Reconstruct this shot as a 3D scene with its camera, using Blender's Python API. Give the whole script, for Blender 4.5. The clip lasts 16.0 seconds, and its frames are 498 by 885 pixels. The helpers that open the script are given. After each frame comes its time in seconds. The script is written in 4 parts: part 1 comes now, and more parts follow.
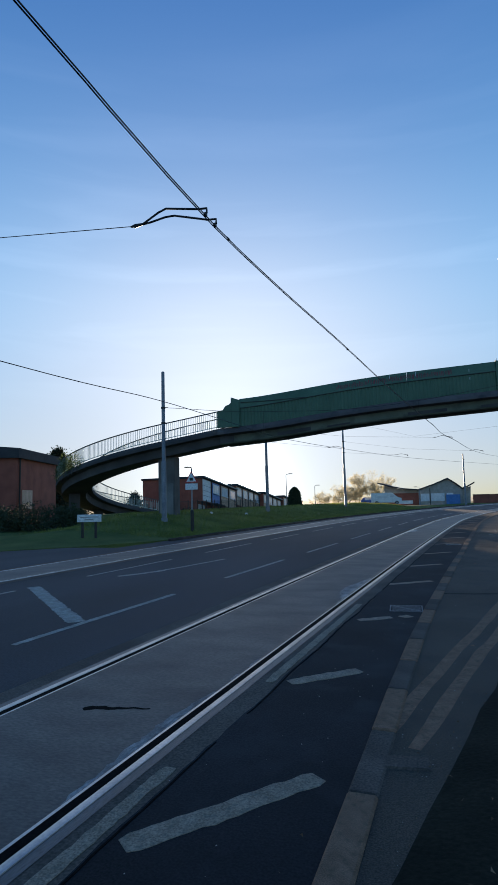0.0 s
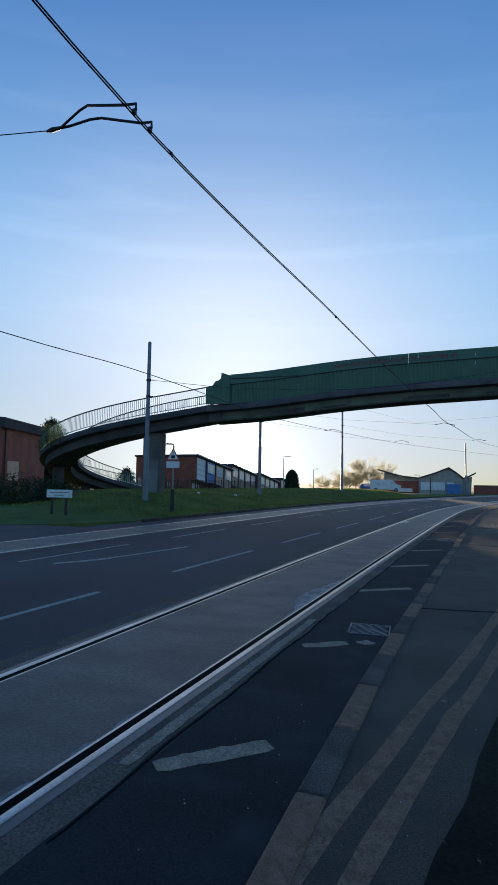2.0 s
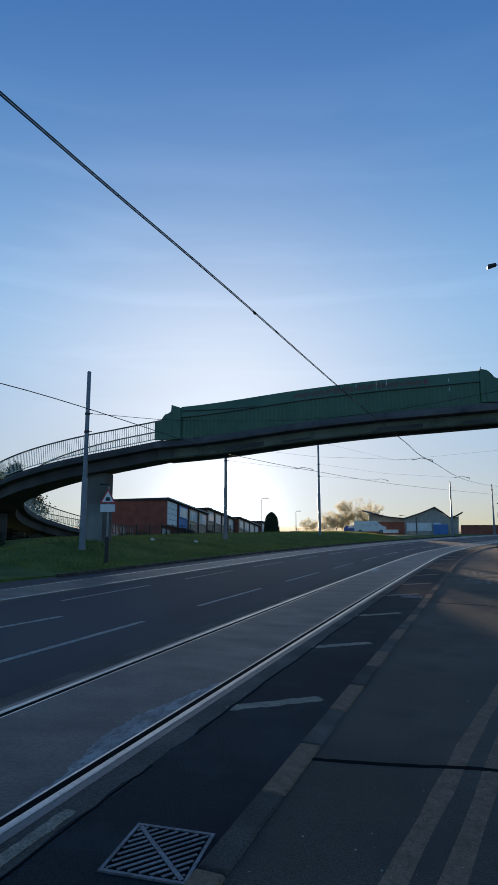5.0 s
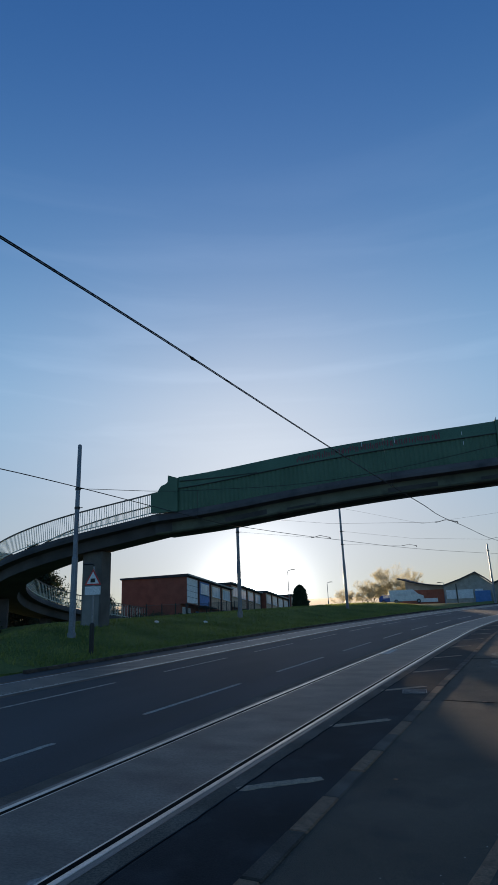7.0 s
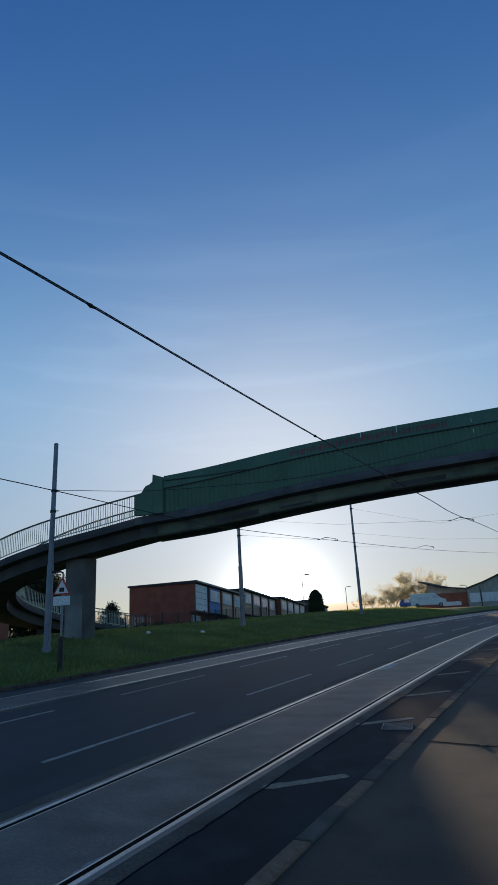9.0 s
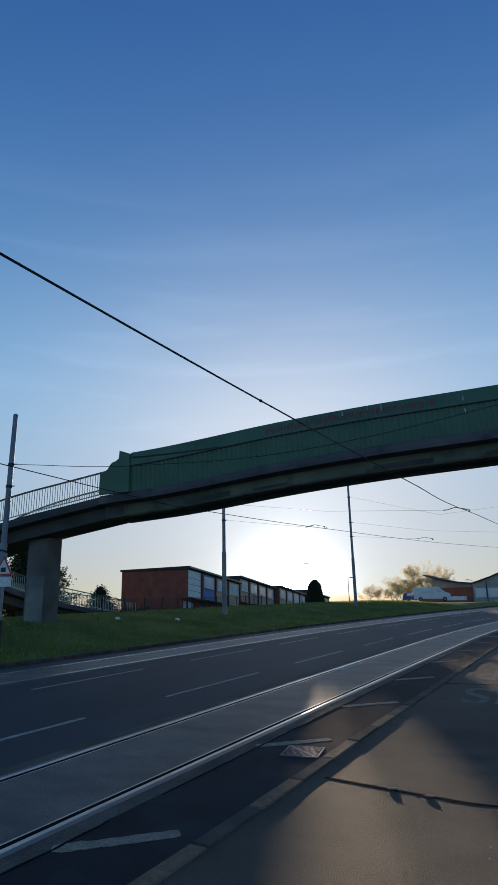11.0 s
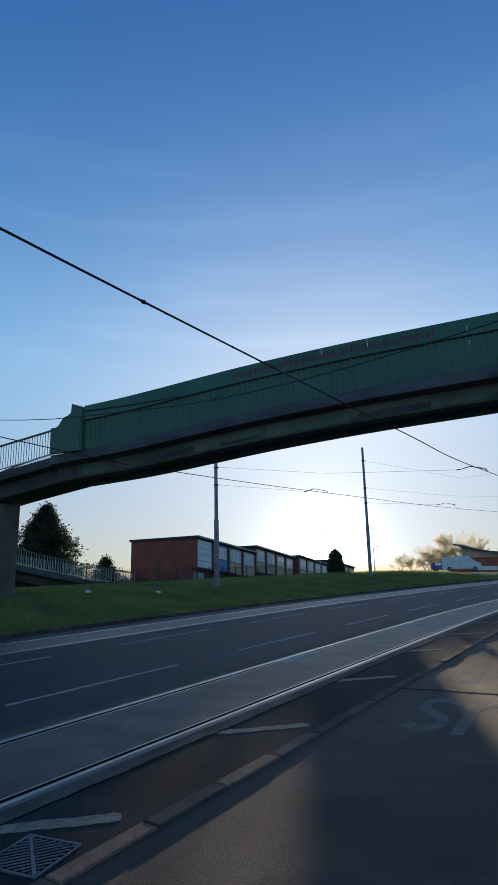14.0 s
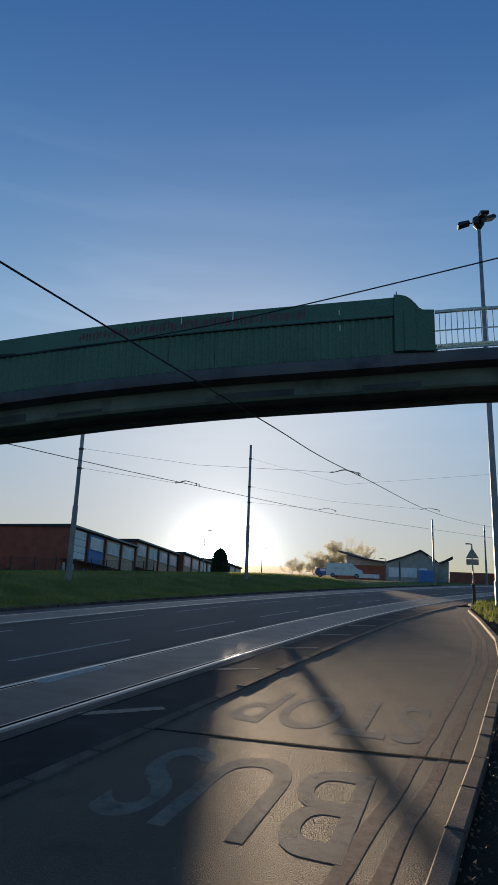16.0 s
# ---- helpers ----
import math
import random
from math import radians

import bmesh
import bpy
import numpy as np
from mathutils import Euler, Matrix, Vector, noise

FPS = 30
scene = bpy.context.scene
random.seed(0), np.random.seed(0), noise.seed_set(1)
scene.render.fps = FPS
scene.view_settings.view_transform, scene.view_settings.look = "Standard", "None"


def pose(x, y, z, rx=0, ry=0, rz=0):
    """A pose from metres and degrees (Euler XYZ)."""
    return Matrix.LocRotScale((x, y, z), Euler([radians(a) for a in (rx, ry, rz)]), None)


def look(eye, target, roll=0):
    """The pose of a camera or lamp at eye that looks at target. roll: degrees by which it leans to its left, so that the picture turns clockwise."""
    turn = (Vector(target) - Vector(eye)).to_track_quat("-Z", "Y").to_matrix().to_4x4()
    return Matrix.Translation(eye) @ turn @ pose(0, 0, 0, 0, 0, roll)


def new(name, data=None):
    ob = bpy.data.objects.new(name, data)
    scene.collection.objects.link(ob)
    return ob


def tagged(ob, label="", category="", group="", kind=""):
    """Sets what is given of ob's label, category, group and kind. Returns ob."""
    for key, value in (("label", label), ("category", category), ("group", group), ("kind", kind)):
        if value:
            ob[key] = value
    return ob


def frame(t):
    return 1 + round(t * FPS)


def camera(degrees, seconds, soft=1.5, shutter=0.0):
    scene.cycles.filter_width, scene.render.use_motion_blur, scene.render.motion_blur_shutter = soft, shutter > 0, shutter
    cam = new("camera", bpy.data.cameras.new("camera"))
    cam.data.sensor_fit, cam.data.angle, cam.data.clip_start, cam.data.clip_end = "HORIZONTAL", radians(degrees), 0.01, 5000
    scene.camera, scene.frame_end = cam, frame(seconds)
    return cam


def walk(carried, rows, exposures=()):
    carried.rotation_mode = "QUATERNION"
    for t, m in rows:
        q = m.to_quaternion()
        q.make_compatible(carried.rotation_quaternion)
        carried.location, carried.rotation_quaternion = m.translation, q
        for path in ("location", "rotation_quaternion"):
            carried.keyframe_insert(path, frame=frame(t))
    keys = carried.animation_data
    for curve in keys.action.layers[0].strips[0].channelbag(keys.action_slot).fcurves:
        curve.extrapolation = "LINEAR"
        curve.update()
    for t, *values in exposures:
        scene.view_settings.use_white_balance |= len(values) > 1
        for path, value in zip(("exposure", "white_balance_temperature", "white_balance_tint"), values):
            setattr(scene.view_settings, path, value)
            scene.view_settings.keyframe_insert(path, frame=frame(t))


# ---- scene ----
cam = camera(47.9, 16.0)
PATH = [
    (0, (-0.052, 0.014, 1.519), (-0.741, 1.879, 1.729), -1.5),
    (0.5, (-0.019, 0.317, 1.45), (-0.707, 2.187, 1.621), -1.5),
    (1, (0.032, 0.761, 1.528), (-0.666, 2.628, 1.691), -0.9),
    (1.5, (0.023, 1.286, 1.546), (-0.668, 3.157, 1.696), -0.0),
    (2, (0.115, 1.865, 1.574), (-0.589, 3.731, 1.716), 1.0),
    (2.5, (0.129, 2.48, 1.549), (-0.566, 4.351, 1.674), 1.6),
    (3, (0.234, 3.073, 1.573), (-0.469, 4.942, 1.689), 1.4),
    (3.5, (0.286, 3.689, 1.565), (-0.407, 5.562, 1.68), 0.6),
    (4, (0.448, 4.262, 1.583), (-0.198, 6.148, 1.752), 0.4),
    (6.5, (1.06, 7.043, 1.671), (0.331, 8.843, 2.151), -1.8),
    (7, (1.388, 7.535, 1.749), (0.647, 9.312, 2.292), -2.3),
    (7.5, (1.493, 8.136, 1.791), (0.724, 9.895, 2.35), -2.4),
    (8, (1.575, 8.732, 1.783), (0.805, 10.486, 2.361), -2.9),
    (8.5, (1.646, 9.409, 1.791), (0.851, 11.155, 2.357), -3.0),
    (9, (1.74, 10.011, 1.793), (0.937, 11.754, 2.357), -3.1),
    (11.5, (2.516, 13.013, 1.76), (1.653, 14.745, 2.263), -1.1),
    (12, (2.574, 13.654, 1.771), (1.682, 15.378, 2.251), -1.8),
    (12.5, (2.664, 14.25, 1.771), (1.713, 15.944, 2.245), -1.9),
    (13, (2.776, 14.923, 1.808), (1.804, 16.612, 2.258), -1.2),
    (13.5, (2.804, 15.625, 1.768), (1.838, 17.322, 2.201), -1.6),
    (14, (2.945, 16.325, 1.76), (1.972, 18.018, 2.191), -1.3),
    (14.5, (3.089, 16.803, 1.816), (2.121, 18.499, 2.245), -0.8),
    (15, (3.233, 17.482, 1.813), (2.285, 19.19, 2.242), -0.0),
    (15.5, (3.211, 18.224, 1.75), (2.363, 19.985, 2.172), 0.4),
    (16, (3.603, 19.033, 1.759), (2.921, 20.864, 2.185), 2.1),
]
walk(cam, [(t, look(eye, target, roll)) for t, eye, target, roll in PATH], exposures=(
    (0, 1.55, 6000, 10), (4, 1.55, 6000, 10), (6.3, 1.2, 6200, 10), (9.2, 1.2, 6200, 10),
    (12.5, 1.36, 6250, 10), (14.0, 1.42, 6000, 9), (14.5, 1.52, 5950, 9), (15, 1.46, 6000, 9), (16, 1.14, 6350, 10)))

# ---- world and sun ----
SUN_EL, SUN_AZ = 1.6, 22.1          # degrees up, degrees left of +y
world = bpy.data.worlds.new("sky")
scene.world = world
world.use_nodes = True
wn, wl = world.node_tree.nodes, world.node_tree.links
sky = wn.new("ShaderNodeTexSky")
sky.sky_type = "NISHITA"
sky.sun_disc = False
sky.sun_elevation = radians(SUN_EL + 7)
sky.sun_rotation = radians(-SUN_AZ)
sky.air_density, sky.dust_density, sky.ozone_density = 1.0, 0.5, 2.8


def wnode(kind, operation=None, *values):
    """A node of the sky; values fill its first inputs."""
    n = wn.new("ShaderNode" + kind)
    if operation:
        n.operation = operation
    for i, v in enumerate(values):
        if hasattr(v, "is_output"):
            wl.new(v, n.inputs[i])
        elif v is not None:
            n.inputs[i].default_value = v
    return n


def vscale(v, f):
    n = wnode("VectorMath", "SCALE", v)
    if hasattr(f, "is_output"):
        wl.new(f, n.inputs["Scale"])
    else:
        n.inputs["Scale"].default_value = f
    return n.outputs[0]


way = wnode("TexCoord").outputs["Generated"]
up = wnode("SeparateXYZ", None, way).outputs["Z"]
# haze evens the glare near the horizon; the sky deepens overhead
raw = vscale(sky.outputs[0], 2.1)
even = wnode("VectorMath", "DIVIDE", raw, wnode("VectorMath", "ADD", vscale(raw, 1 / 7.5), (1, 1, 1)).outputs[0]).outputs[0]
tint = wnode("VectorMath", "MULTIPLY", even, (0.93, 0.98, 1.06)).outputs[0]
hue = wnode("HueSaturation")
hue.inputs["Saturation"].default_value = 1.22
wl.new(tint, hue.inputs["Color"])
deep = wnode("MapRange")
deep.interpolation_type = "SMOOTHSTEP"
for k, v in (("From Min", 0.3), ("From Max", 0.85), ("To Min", 0.0), ("To Max", 1.0)):
    deep.inputs[k].default_value = v
wl.new(up, deep.inputs[0])
zenith = wnode("Mix")
zenith.data_type = "RGBA"
wl.new(deep.outputs[0], zenith.inputs[0])
zenith.inputs[6].default_value, zenith.inputs[7].default_value = (1.0, 1.0, 1.0, 1), (0.52, 0.58, 0.78, 1)
air = wnode("VectorMath", "MULTIPLY", hue.outputs[0], zenith.outputs[2]).outputs[0]
pale = wnode("MapRange")
pale.interpolation_type = "SMOOTHSTEP"
for k, v in (("From Min", 0.0), ("From Max", 0.4)):
    pale.inputs[k].default_value = v
wl.new(up, pale.inputs[0])
dim = wnode("Mix")
dim.data_type = "RGBA"
wl.new(pale.outputs[0], dim.inputs[0])
dim.inputs[6].default_value, dim.inputs[7].default_value = (0.68, 0.69, 0.72, 1), (1, 1, 1, 1)
air = wnode("VectorMath", "MULTIPLY", air, dim.outputs[2]).outputs[0]
# aureole of bright hazy air round the low sun: a wide lobe and a narrow blinding one
GLOW_EL, GLOW_AZ = radians(0.3), radians(22.6)
near_sun = wnode("VectorMath", "DOT_PRODUCT", way, (-math.sin(GLOW_AZ) * math.cos(GLOW_EL), math.cos(GLOW_AZ) * math.cos(GLOW_EL), math.sin(GLOW_EL))).outputs["Value"]
near_sun = wnode("Math", "MAXIMUM", near_sun, 0.0).outputs[0]
for power, strength, colour in ((90.0, 2.2, (1.0, 0.96, 0.9)), (450.0, 14.0, (1.0, 0.95, 0.86)), (2500.0, 180.0, (1.0, 0.94, 0.82))):
    lobe = wnode("Math", "MULTIPLY", wnode("Math", "POWER", near_sun, power).outputs[0], strength).outputs[0]
    air = wnode("VectorMath", "ADD", air, vscale(wnode("CombineXYZ", None, *colour).outputs[0], lobe)).outputs[0]
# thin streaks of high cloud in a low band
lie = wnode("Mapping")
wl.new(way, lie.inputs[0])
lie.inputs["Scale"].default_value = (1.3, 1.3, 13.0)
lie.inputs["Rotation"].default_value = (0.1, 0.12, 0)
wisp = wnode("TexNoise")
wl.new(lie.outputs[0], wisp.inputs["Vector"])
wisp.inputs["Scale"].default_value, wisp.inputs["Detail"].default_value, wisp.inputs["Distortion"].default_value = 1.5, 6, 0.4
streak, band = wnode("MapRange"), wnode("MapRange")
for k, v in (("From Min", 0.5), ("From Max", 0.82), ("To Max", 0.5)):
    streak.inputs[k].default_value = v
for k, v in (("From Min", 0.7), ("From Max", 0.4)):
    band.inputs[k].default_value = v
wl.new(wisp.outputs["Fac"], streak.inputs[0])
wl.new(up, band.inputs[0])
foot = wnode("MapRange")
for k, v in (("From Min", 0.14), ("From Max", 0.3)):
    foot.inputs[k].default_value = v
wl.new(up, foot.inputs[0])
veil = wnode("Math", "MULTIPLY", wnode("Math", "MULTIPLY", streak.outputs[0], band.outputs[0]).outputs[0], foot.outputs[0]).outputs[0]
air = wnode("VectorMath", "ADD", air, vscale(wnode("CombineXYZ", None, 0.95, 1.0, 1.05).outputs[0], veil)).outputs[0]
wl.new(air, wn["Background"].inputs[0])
wn["Background"].inputs[1].default_value = 0.065
sun = new("sun", bpy.data.lights.new("sun", "SUN"))
sun.data.energy, sun.data.angle, sun.data.color = 5.0, radians(0.53), (1.0, 0.74, 0.48)
sa, se = radians(SUN_AZ), radians(SUN_EL)
sun.matrix_world = look((0, 0, 60), (60 * math.sin(sa) * 1.0, -60 * math.cos(sa), 60 - 60 * math.tan(se)))


# ---- materials ----
def mat(name, c1, c2, rough=0.8, scale=6.0, fine=80.0, bump=0.3, metal=0.0, fine_mix=0.35, c3=None, spec=0.5, island=0.0, stretch=(1, 1, 1), glow=0.0):
    m = bpy.data.materials.new(name)
    m.use_nodes = True
    n, l = m.node_tree.nodes, m.node_tree.links
    b = n["Principled BSDF"]
    b.inputs["Roughness"].default_value, b.inputs["Metallic"].default_value = rough, metal
    b.inputs["Specular IOR Level"].default_value = spec
    tc = n.new("ShaderNodeTexCoord")
    mp = n.new("ShaderNodeMapping")
    mp.inputs["Scale"].default_value = stretch
    l.new(tc.outputs["Object"], mp.inputs[0])
    big, small = n.new("ShaderNodeTexNoise"), n.new("ShaderNodeTexNoise")
    big.inputs["Scale"].default_value, big.inputs["Detail"].default_value = scale, 6
    small.inputs["Scale"].default_value, small.inputs["Detail"].default_value = fine, 4
    for k in (big, small):
        l.new(mp.outputs[0], k.inputs["Vector"])
    ramp = n.new("ShaderNodeValToRGB")
    ramp.color_ramp.elements[0].position, ramp.color_ramp.elements[1].position = 0.32, 0.68
    ramp.color_ramp.elements[0].color, ramp.color_ramp.elements[1].color = (*c1, 1), (*c2, 1)
    l.new(big.outputs["Fac"], ramp.inputs[0])
    mix = n.new("ShaderNodeMix")
    mix.data_type, mix.blend_type = "RGBA", "MULTIPLY"
    mix.inputs[0].default_value = 1.0
    grey = n.new("ShaderNodeMapRange")
    grey.inputs["From Min"].default_value, grey.inputs["From Max"].default_value = 0.3, 0.7
    grey.inputs["To Min"].default_value, grey.inputs["To Max"].default_value = 1 - fine_mix, 1 + fine_mix
    l.new(small.outputs["Fac"], grey.inputs[0])
    l.new(ramp.outputs[0], mix.inputs[6])
    l.new(grey.outputs[0], mix.inputs[7])
    last = mix.outputs[2]
    if c3:
        worn, wr = n.new("ShaderNodeTexNoise"), n.new("ShaderNodeValToRGB")
        worn.inputs["Scale"].default_value, worn.inputs["Detail"].default_value = scale * 2.7, 8
        l.new(mp.outputs[0], worn.inputs["Vector"])
        wr.color_ramp.elements[0].position, wr.color_ramp.elements[1].position = 0.52, 0.74
        l.new(worn.outputs["Fac"], wr.inputs[0])
        m3 = n.new("ShaderNodeMix")
        m3.data_type = "RGBA"
        l.new(wr.outputs[0], m3.inputs[0])
        l.new(last, m3.inputs[6])
        m3.inputs[7].default_value = (*c3, 1)
        last = m3.outputs[2]
    if island:
        ob = n.new("ShaderNodeObjectInfo")
        mr = n.new("ShaderNodeMapRange")
        mr.inputs["To Min"].default_value, mr.inputs["To Max"].default_value = 1 - island, 1 + island
        l.new(ob.outputs["Random"], mr.inputs[0])
        m4 = n.new("ShaderNodeMix")
        m4.data_type, m4.blend_type = "RGBA", "MULTIPLY"
        m4.inputs[0].default_value = 1.0
        l.new(last, m4.inputs[6])
        l.new(mr.outputs[0], m4.inputs[7])
        last = m4.outputs[2]
    l.new(last, b.inputs["Base Color"])
    if bump:
        bp = n.new("ShaderNodeBump")
        bp.inputs["Strength"].default_value, bp.inputs["Distance"].default_value = bump, 0.01
        l.new(small.outputs["Fac"], bp.inputs["Height"])
        l.new(bp.outputs[0], b.inputs["Normal"])
    if glow:                        # thin leaves let light through
        tr, ms = n.new("ShaderNodeBsdfTranslucent"), n.new("ShaderNodeMixShader")
        l.new(last, tr.inputs["Color"])
        ms.inputs[0].default_value = glow
        l.new(b.outputs[0], ms.inputs[1])
        l.new(tr.outputs[0], ms.inputs[2])
        l.new(ms.outputs[0], n["Material Output"].inputs["Surface"])
    return m


ASPHALT = mat("worn asphalt", (0.012, 0.0145, 0.02), (0.038, 0.042, 0.05), 0.72, 0.45, 75, 0.35, spec=0.28, stretch=(1, 0.3, 1), fine_mix=0.5)
ASPHALT_DARK = mat("newer asphalt", (0.01, 0.0105, 0.012), (0.025, 0.025, 0.028), 0.86, 0.7, 80, 0.25, spec=0.22, c3=(0.034, 0.035, 0.038), fine_mix=0.55)
ASPHALT_BAY = mat("lay-by asphalt", (0.05, 0.038, 0.027), (0.098, 0.073, 0.052), 0.78, 0.6, 120, 0.95, spec=0.32, fine_mix=0.7, c3=(0.042, 0.034, 0.03))
CONCRETE = mat("track concrete", (0.08, 0.06, 0.046), (0.155, 0.115, 0.088), 0.85, 1.6, 60, 0.3, spec=0.2, fine_mix=0.4)
TRACK_FILL = mat("patched track fill", (0.032, 0.027, 0.024), (0.108, 0.09, 0.073), 0.57, 1.5, 40, 0.28, stretch=(0.8, 1.3, 1), spec=0.5, fine_mix=0.4)
RAIL_EDGE = mat("scuffed rail sealant", (0.035, 0.035, 0.038), (0.085, 0.085, 0.09), 0.45, 2.5, 60, 0.15, stretch=(2, 0.5, 1))
SCUFF = mat("scraped pale concrete", (0.08, 0.077, 0.074), (0.3, 0.29, 0.28), 0.6, 6, 60, 0.3, c3=(0.07, 0.07, 0.075), stretch=(1.6, 0.6, 1), spec=0.4)
CONCRETE_OLD = mat("weathered concrete", (0.12, 0.12, 0.115), (0.26, 0.25, 0.235), 0.85, 0.8, 40, 0.15, fine_mix=0.15)
STEEL_RAIL = mat("polished rail steel", (0.28, 0.28, 0.29), (0.44, 0.44, 0.45), 0.3, 2, 50, 0.05, metal=1.0, fine_mix=0.15)
# near-black: shade of grooves and pits as colour, also tar and cracks
GROOVE = mat("groove shade and joint black", (0.004, 0.004, 0.004), (0.009, 0.009, 0.009), 0.95, 5, 60, 0.3, spec=0.05)
PAINT_WHITE = mat("worn white road paint", (0.242, 0.171, 0.115), (0.374, 0.267, 0.186), 0.8, 9, 90, 0.25, c3=(0.15, 0.135, 0.105), spec=0.3, fine_mix=0.45)
# lighter than PAINT_WHITE: the lines' far-off gloss is put into the colour
PAINT_LANE = mat("white lane paint with gloss in its colour", (0.25, 0.22, 0.18), (0.43, 0.385, 0.33), 0.75, 7, 90, 0.2, c3=(0.2, 0.19, 0.18), spec=0.4, fine_mix=0.35)
PAINT_PATCH = mat("bare pale mortar", (0.27, 0.25, 0.22), (0.44, 0.41, 0.37), 0.7, 6, 60, 0.2, c3=(0.25, 0.24, 0.22))
PAINT_YELLOW = mat("worn yellow road paint", (0.205, 0.11, 0.064), (0.3, 0.163, 0.1), 0.85, 9, 170, 0.3, c3=(0.115, 0.078, 0.045), spec=0.25, fine_mix=0.45)
KERB = mat("concrete kerb", (0.0677, 0.0494, 0.0393), (0.136, 0.0968, 0.0735), 0.9, 3, 70, 0.3, island=0.25, spec=0.25, fine_mix=0.45)
GRASS = mat("short grass", (0.145, 0.175, 0.045), (0.25, 0.275, 0.075), 0.9, 0.5, 25, 0.6, spec=0.2, glow=0.4)
EARTH = mat("dark weedy earth", (0.008, 0.0095, 0.006), (0.024, 0.024, 0.015), 0.95, 1.2, 40, 0.6, spec=0.12)
GROUND = mat("rough far ground", (0.05, 0.07, 0.03), (0.09, 0.1, 0.05), 0.95, 0.05, 1, 0.2)
GREEN = mat("green painted steel", (0.0515, 0.121, 0.0709), (0.0809, 0.163, 0.0992), 0.5, 0.8, 30, 0.1)
BRIDGE_BAND = mat("stained bridge edge", (0.0788, 0.07, 0.0741), (0.158, 0.14, 0.138), 0.8, 0.6, 40, 0.1, fine_mix=0.12, c3=(0.06, 0.055, 0.06))
GIRDER = mat("mossy green concrete girder", (0.1, 0.115, 0.08), (0.19, 0.2, 0.15), 0.85, 0.5, 40, 0.1, fine_mix=0.12, c3=(0.07, 0.075, 0.06))
HANDRAIL = mat("weathered dark handrail", (0.09, 0.08, 0.07), (0.15, 0.135, 0.12), 0.6, 2, 30, 0.1)
RAILING = mat("pale green railing paint", (0.5, 0.56, 0.48), (0.66, 0.71, 0.62), 0.5, 2, 30, 0.1)
GALV = mat("galvanised pole steel", (0.16, 0.18, 0.22), (0.25, 0.27, 0.31), 0.5, 1.5, 30, 0.1, metal=0.3)
GALV_PALE = mat("pale galvanised steel", (0.5, 0.5, 0.5), (0.62, 0.62, 0.62), 0.5, 2, 30, 0.05)
QUARTZ = mat("glinting quartz grit", (0.4, 0.37, 0.33), (0.7, 0.66, 0.6), 0.25, 8, 40, 0.0)
IRON = mat("worn cast iron", (0.1, 0.1, 0.105), (0.2, 0.2, 0.21), 0.6, 4, 40, 0.2, metal=0.4)
BLACK = mat("black painted metal", (0.012, 0.012, 0.013), (0.02, 0.02, 0.021), 0.5, 3, 30, 0.1)
WIRE = mat("dark copper wire", (0.02, 0.018, 0.016), (0.035, 0.03, 0.028), 0.45, 3, 30, 0.0)
BRICK = mat("red brown brick", (0.22, 0.068, 0.045), (0.33, 0.105, 0.068), 0.85, 1.0, 30, 0.3)
ROOF = mat("dark roofing felt", (0.03, 0.03, 0.033), (0.055, 0.055, 0.06), 0.85, 1.0, 20, 0.3)
WHITE = mat("white cladding", (0.68, 0.68, 0.69), (0.8, 0.8, 0.8), 0.5, 2, 30, 0.1)
BLUE = mat("blue painted boards", (0.06, 0.17, 0.42), (0.09, 0.22, 0.5), 0.5, 2, 30, 0.1)
RENDER_TAN = mat("tan hung tiles", (0.54, 0.36, 0.25), (0.72, 0.5, 0.36), 0.8, 2, 30, 0.2, island=0.15)
GLASS = mat("window glass with net curtain", (0.6, 0.6, 0.62), (0.8, 0.8, 0.82), 0.08, 1, 10, 0.0, fine_mix=0.1)
LEAF = mat("dark conifer needles", (0.02, 0.036, 0.016), (0.04, 0.06, 0.025), 0.8, 1.0, 8, 0.0, island=0.1, glow=0.15)
LEAF2 = mat("pale twigs and buds", (0.42, 0.38, 0.24), (0.58, 0.53, 0.36), 0.85, 1.0, 8, 0.0, glow=0.7)
TWIG = mat("pale bark", (0.3, 0.26, 0.19), (0.42, 0.37, 0.28), 0.9, 4, 30, 0.2)
BARK = mat("bark", (0.06, 0.045, 0.035), (0.1, 0.08, 0.06), 0.9, 4, 30, 0.5)
IVY = mat("green ivy leaves", (0.05, 0.08, 0.025), (0.1, 0.14, 0.045), 0.6, 2.0, 9, 0.0, glow=0.3)
HEDGE = mat("dark shrub leaves", (0.02, 0.035, 0.015), (0.04, 0.06, 0.025), 0.85, 2.0, 9, 0.0)
# the ramp's shade is put into this darker base colour
RAMP_CONC = mat("stained ramp concrete darkened for shade", (0.05, 0.046, 0.048), (0.1, 0.093, 0.092), 0.85, 0.7, 40, 0.1, fine_mix=0.12)
PIER = mat("brown stained pier concrete", (0.085, 0.075, 0.07), (0.16, 0.145, 0.135), 0.85, 0.9, 40, 0.15, fine_mix=0.2)
SHEET = mat("dull green sheet", (0.1, 0.14, 0.09), (0.17, 0.21, 0.13), 0.6, 1.5, 30, 0.1)
RENDER_GREY = mat("grey render", (0.33, 0.3, 0.261), (0.462, 0.41, 0.36), 0.85, 1.2, 30, 0.2)
LITTER = mat("dry leaves", (0.07, 0.04, 0.02), (0.2, 0.12, 0.06), 0.85, 8, 40, 0.0)
PAINT_FADED = mat("faded lettering paint", (0.13, 0.112, 0.087), (0.22, 0.19, 0.15), 0.85, 3, 170, 0.5, c3=(0.055, 0.05, 0.045), spec=0.25)
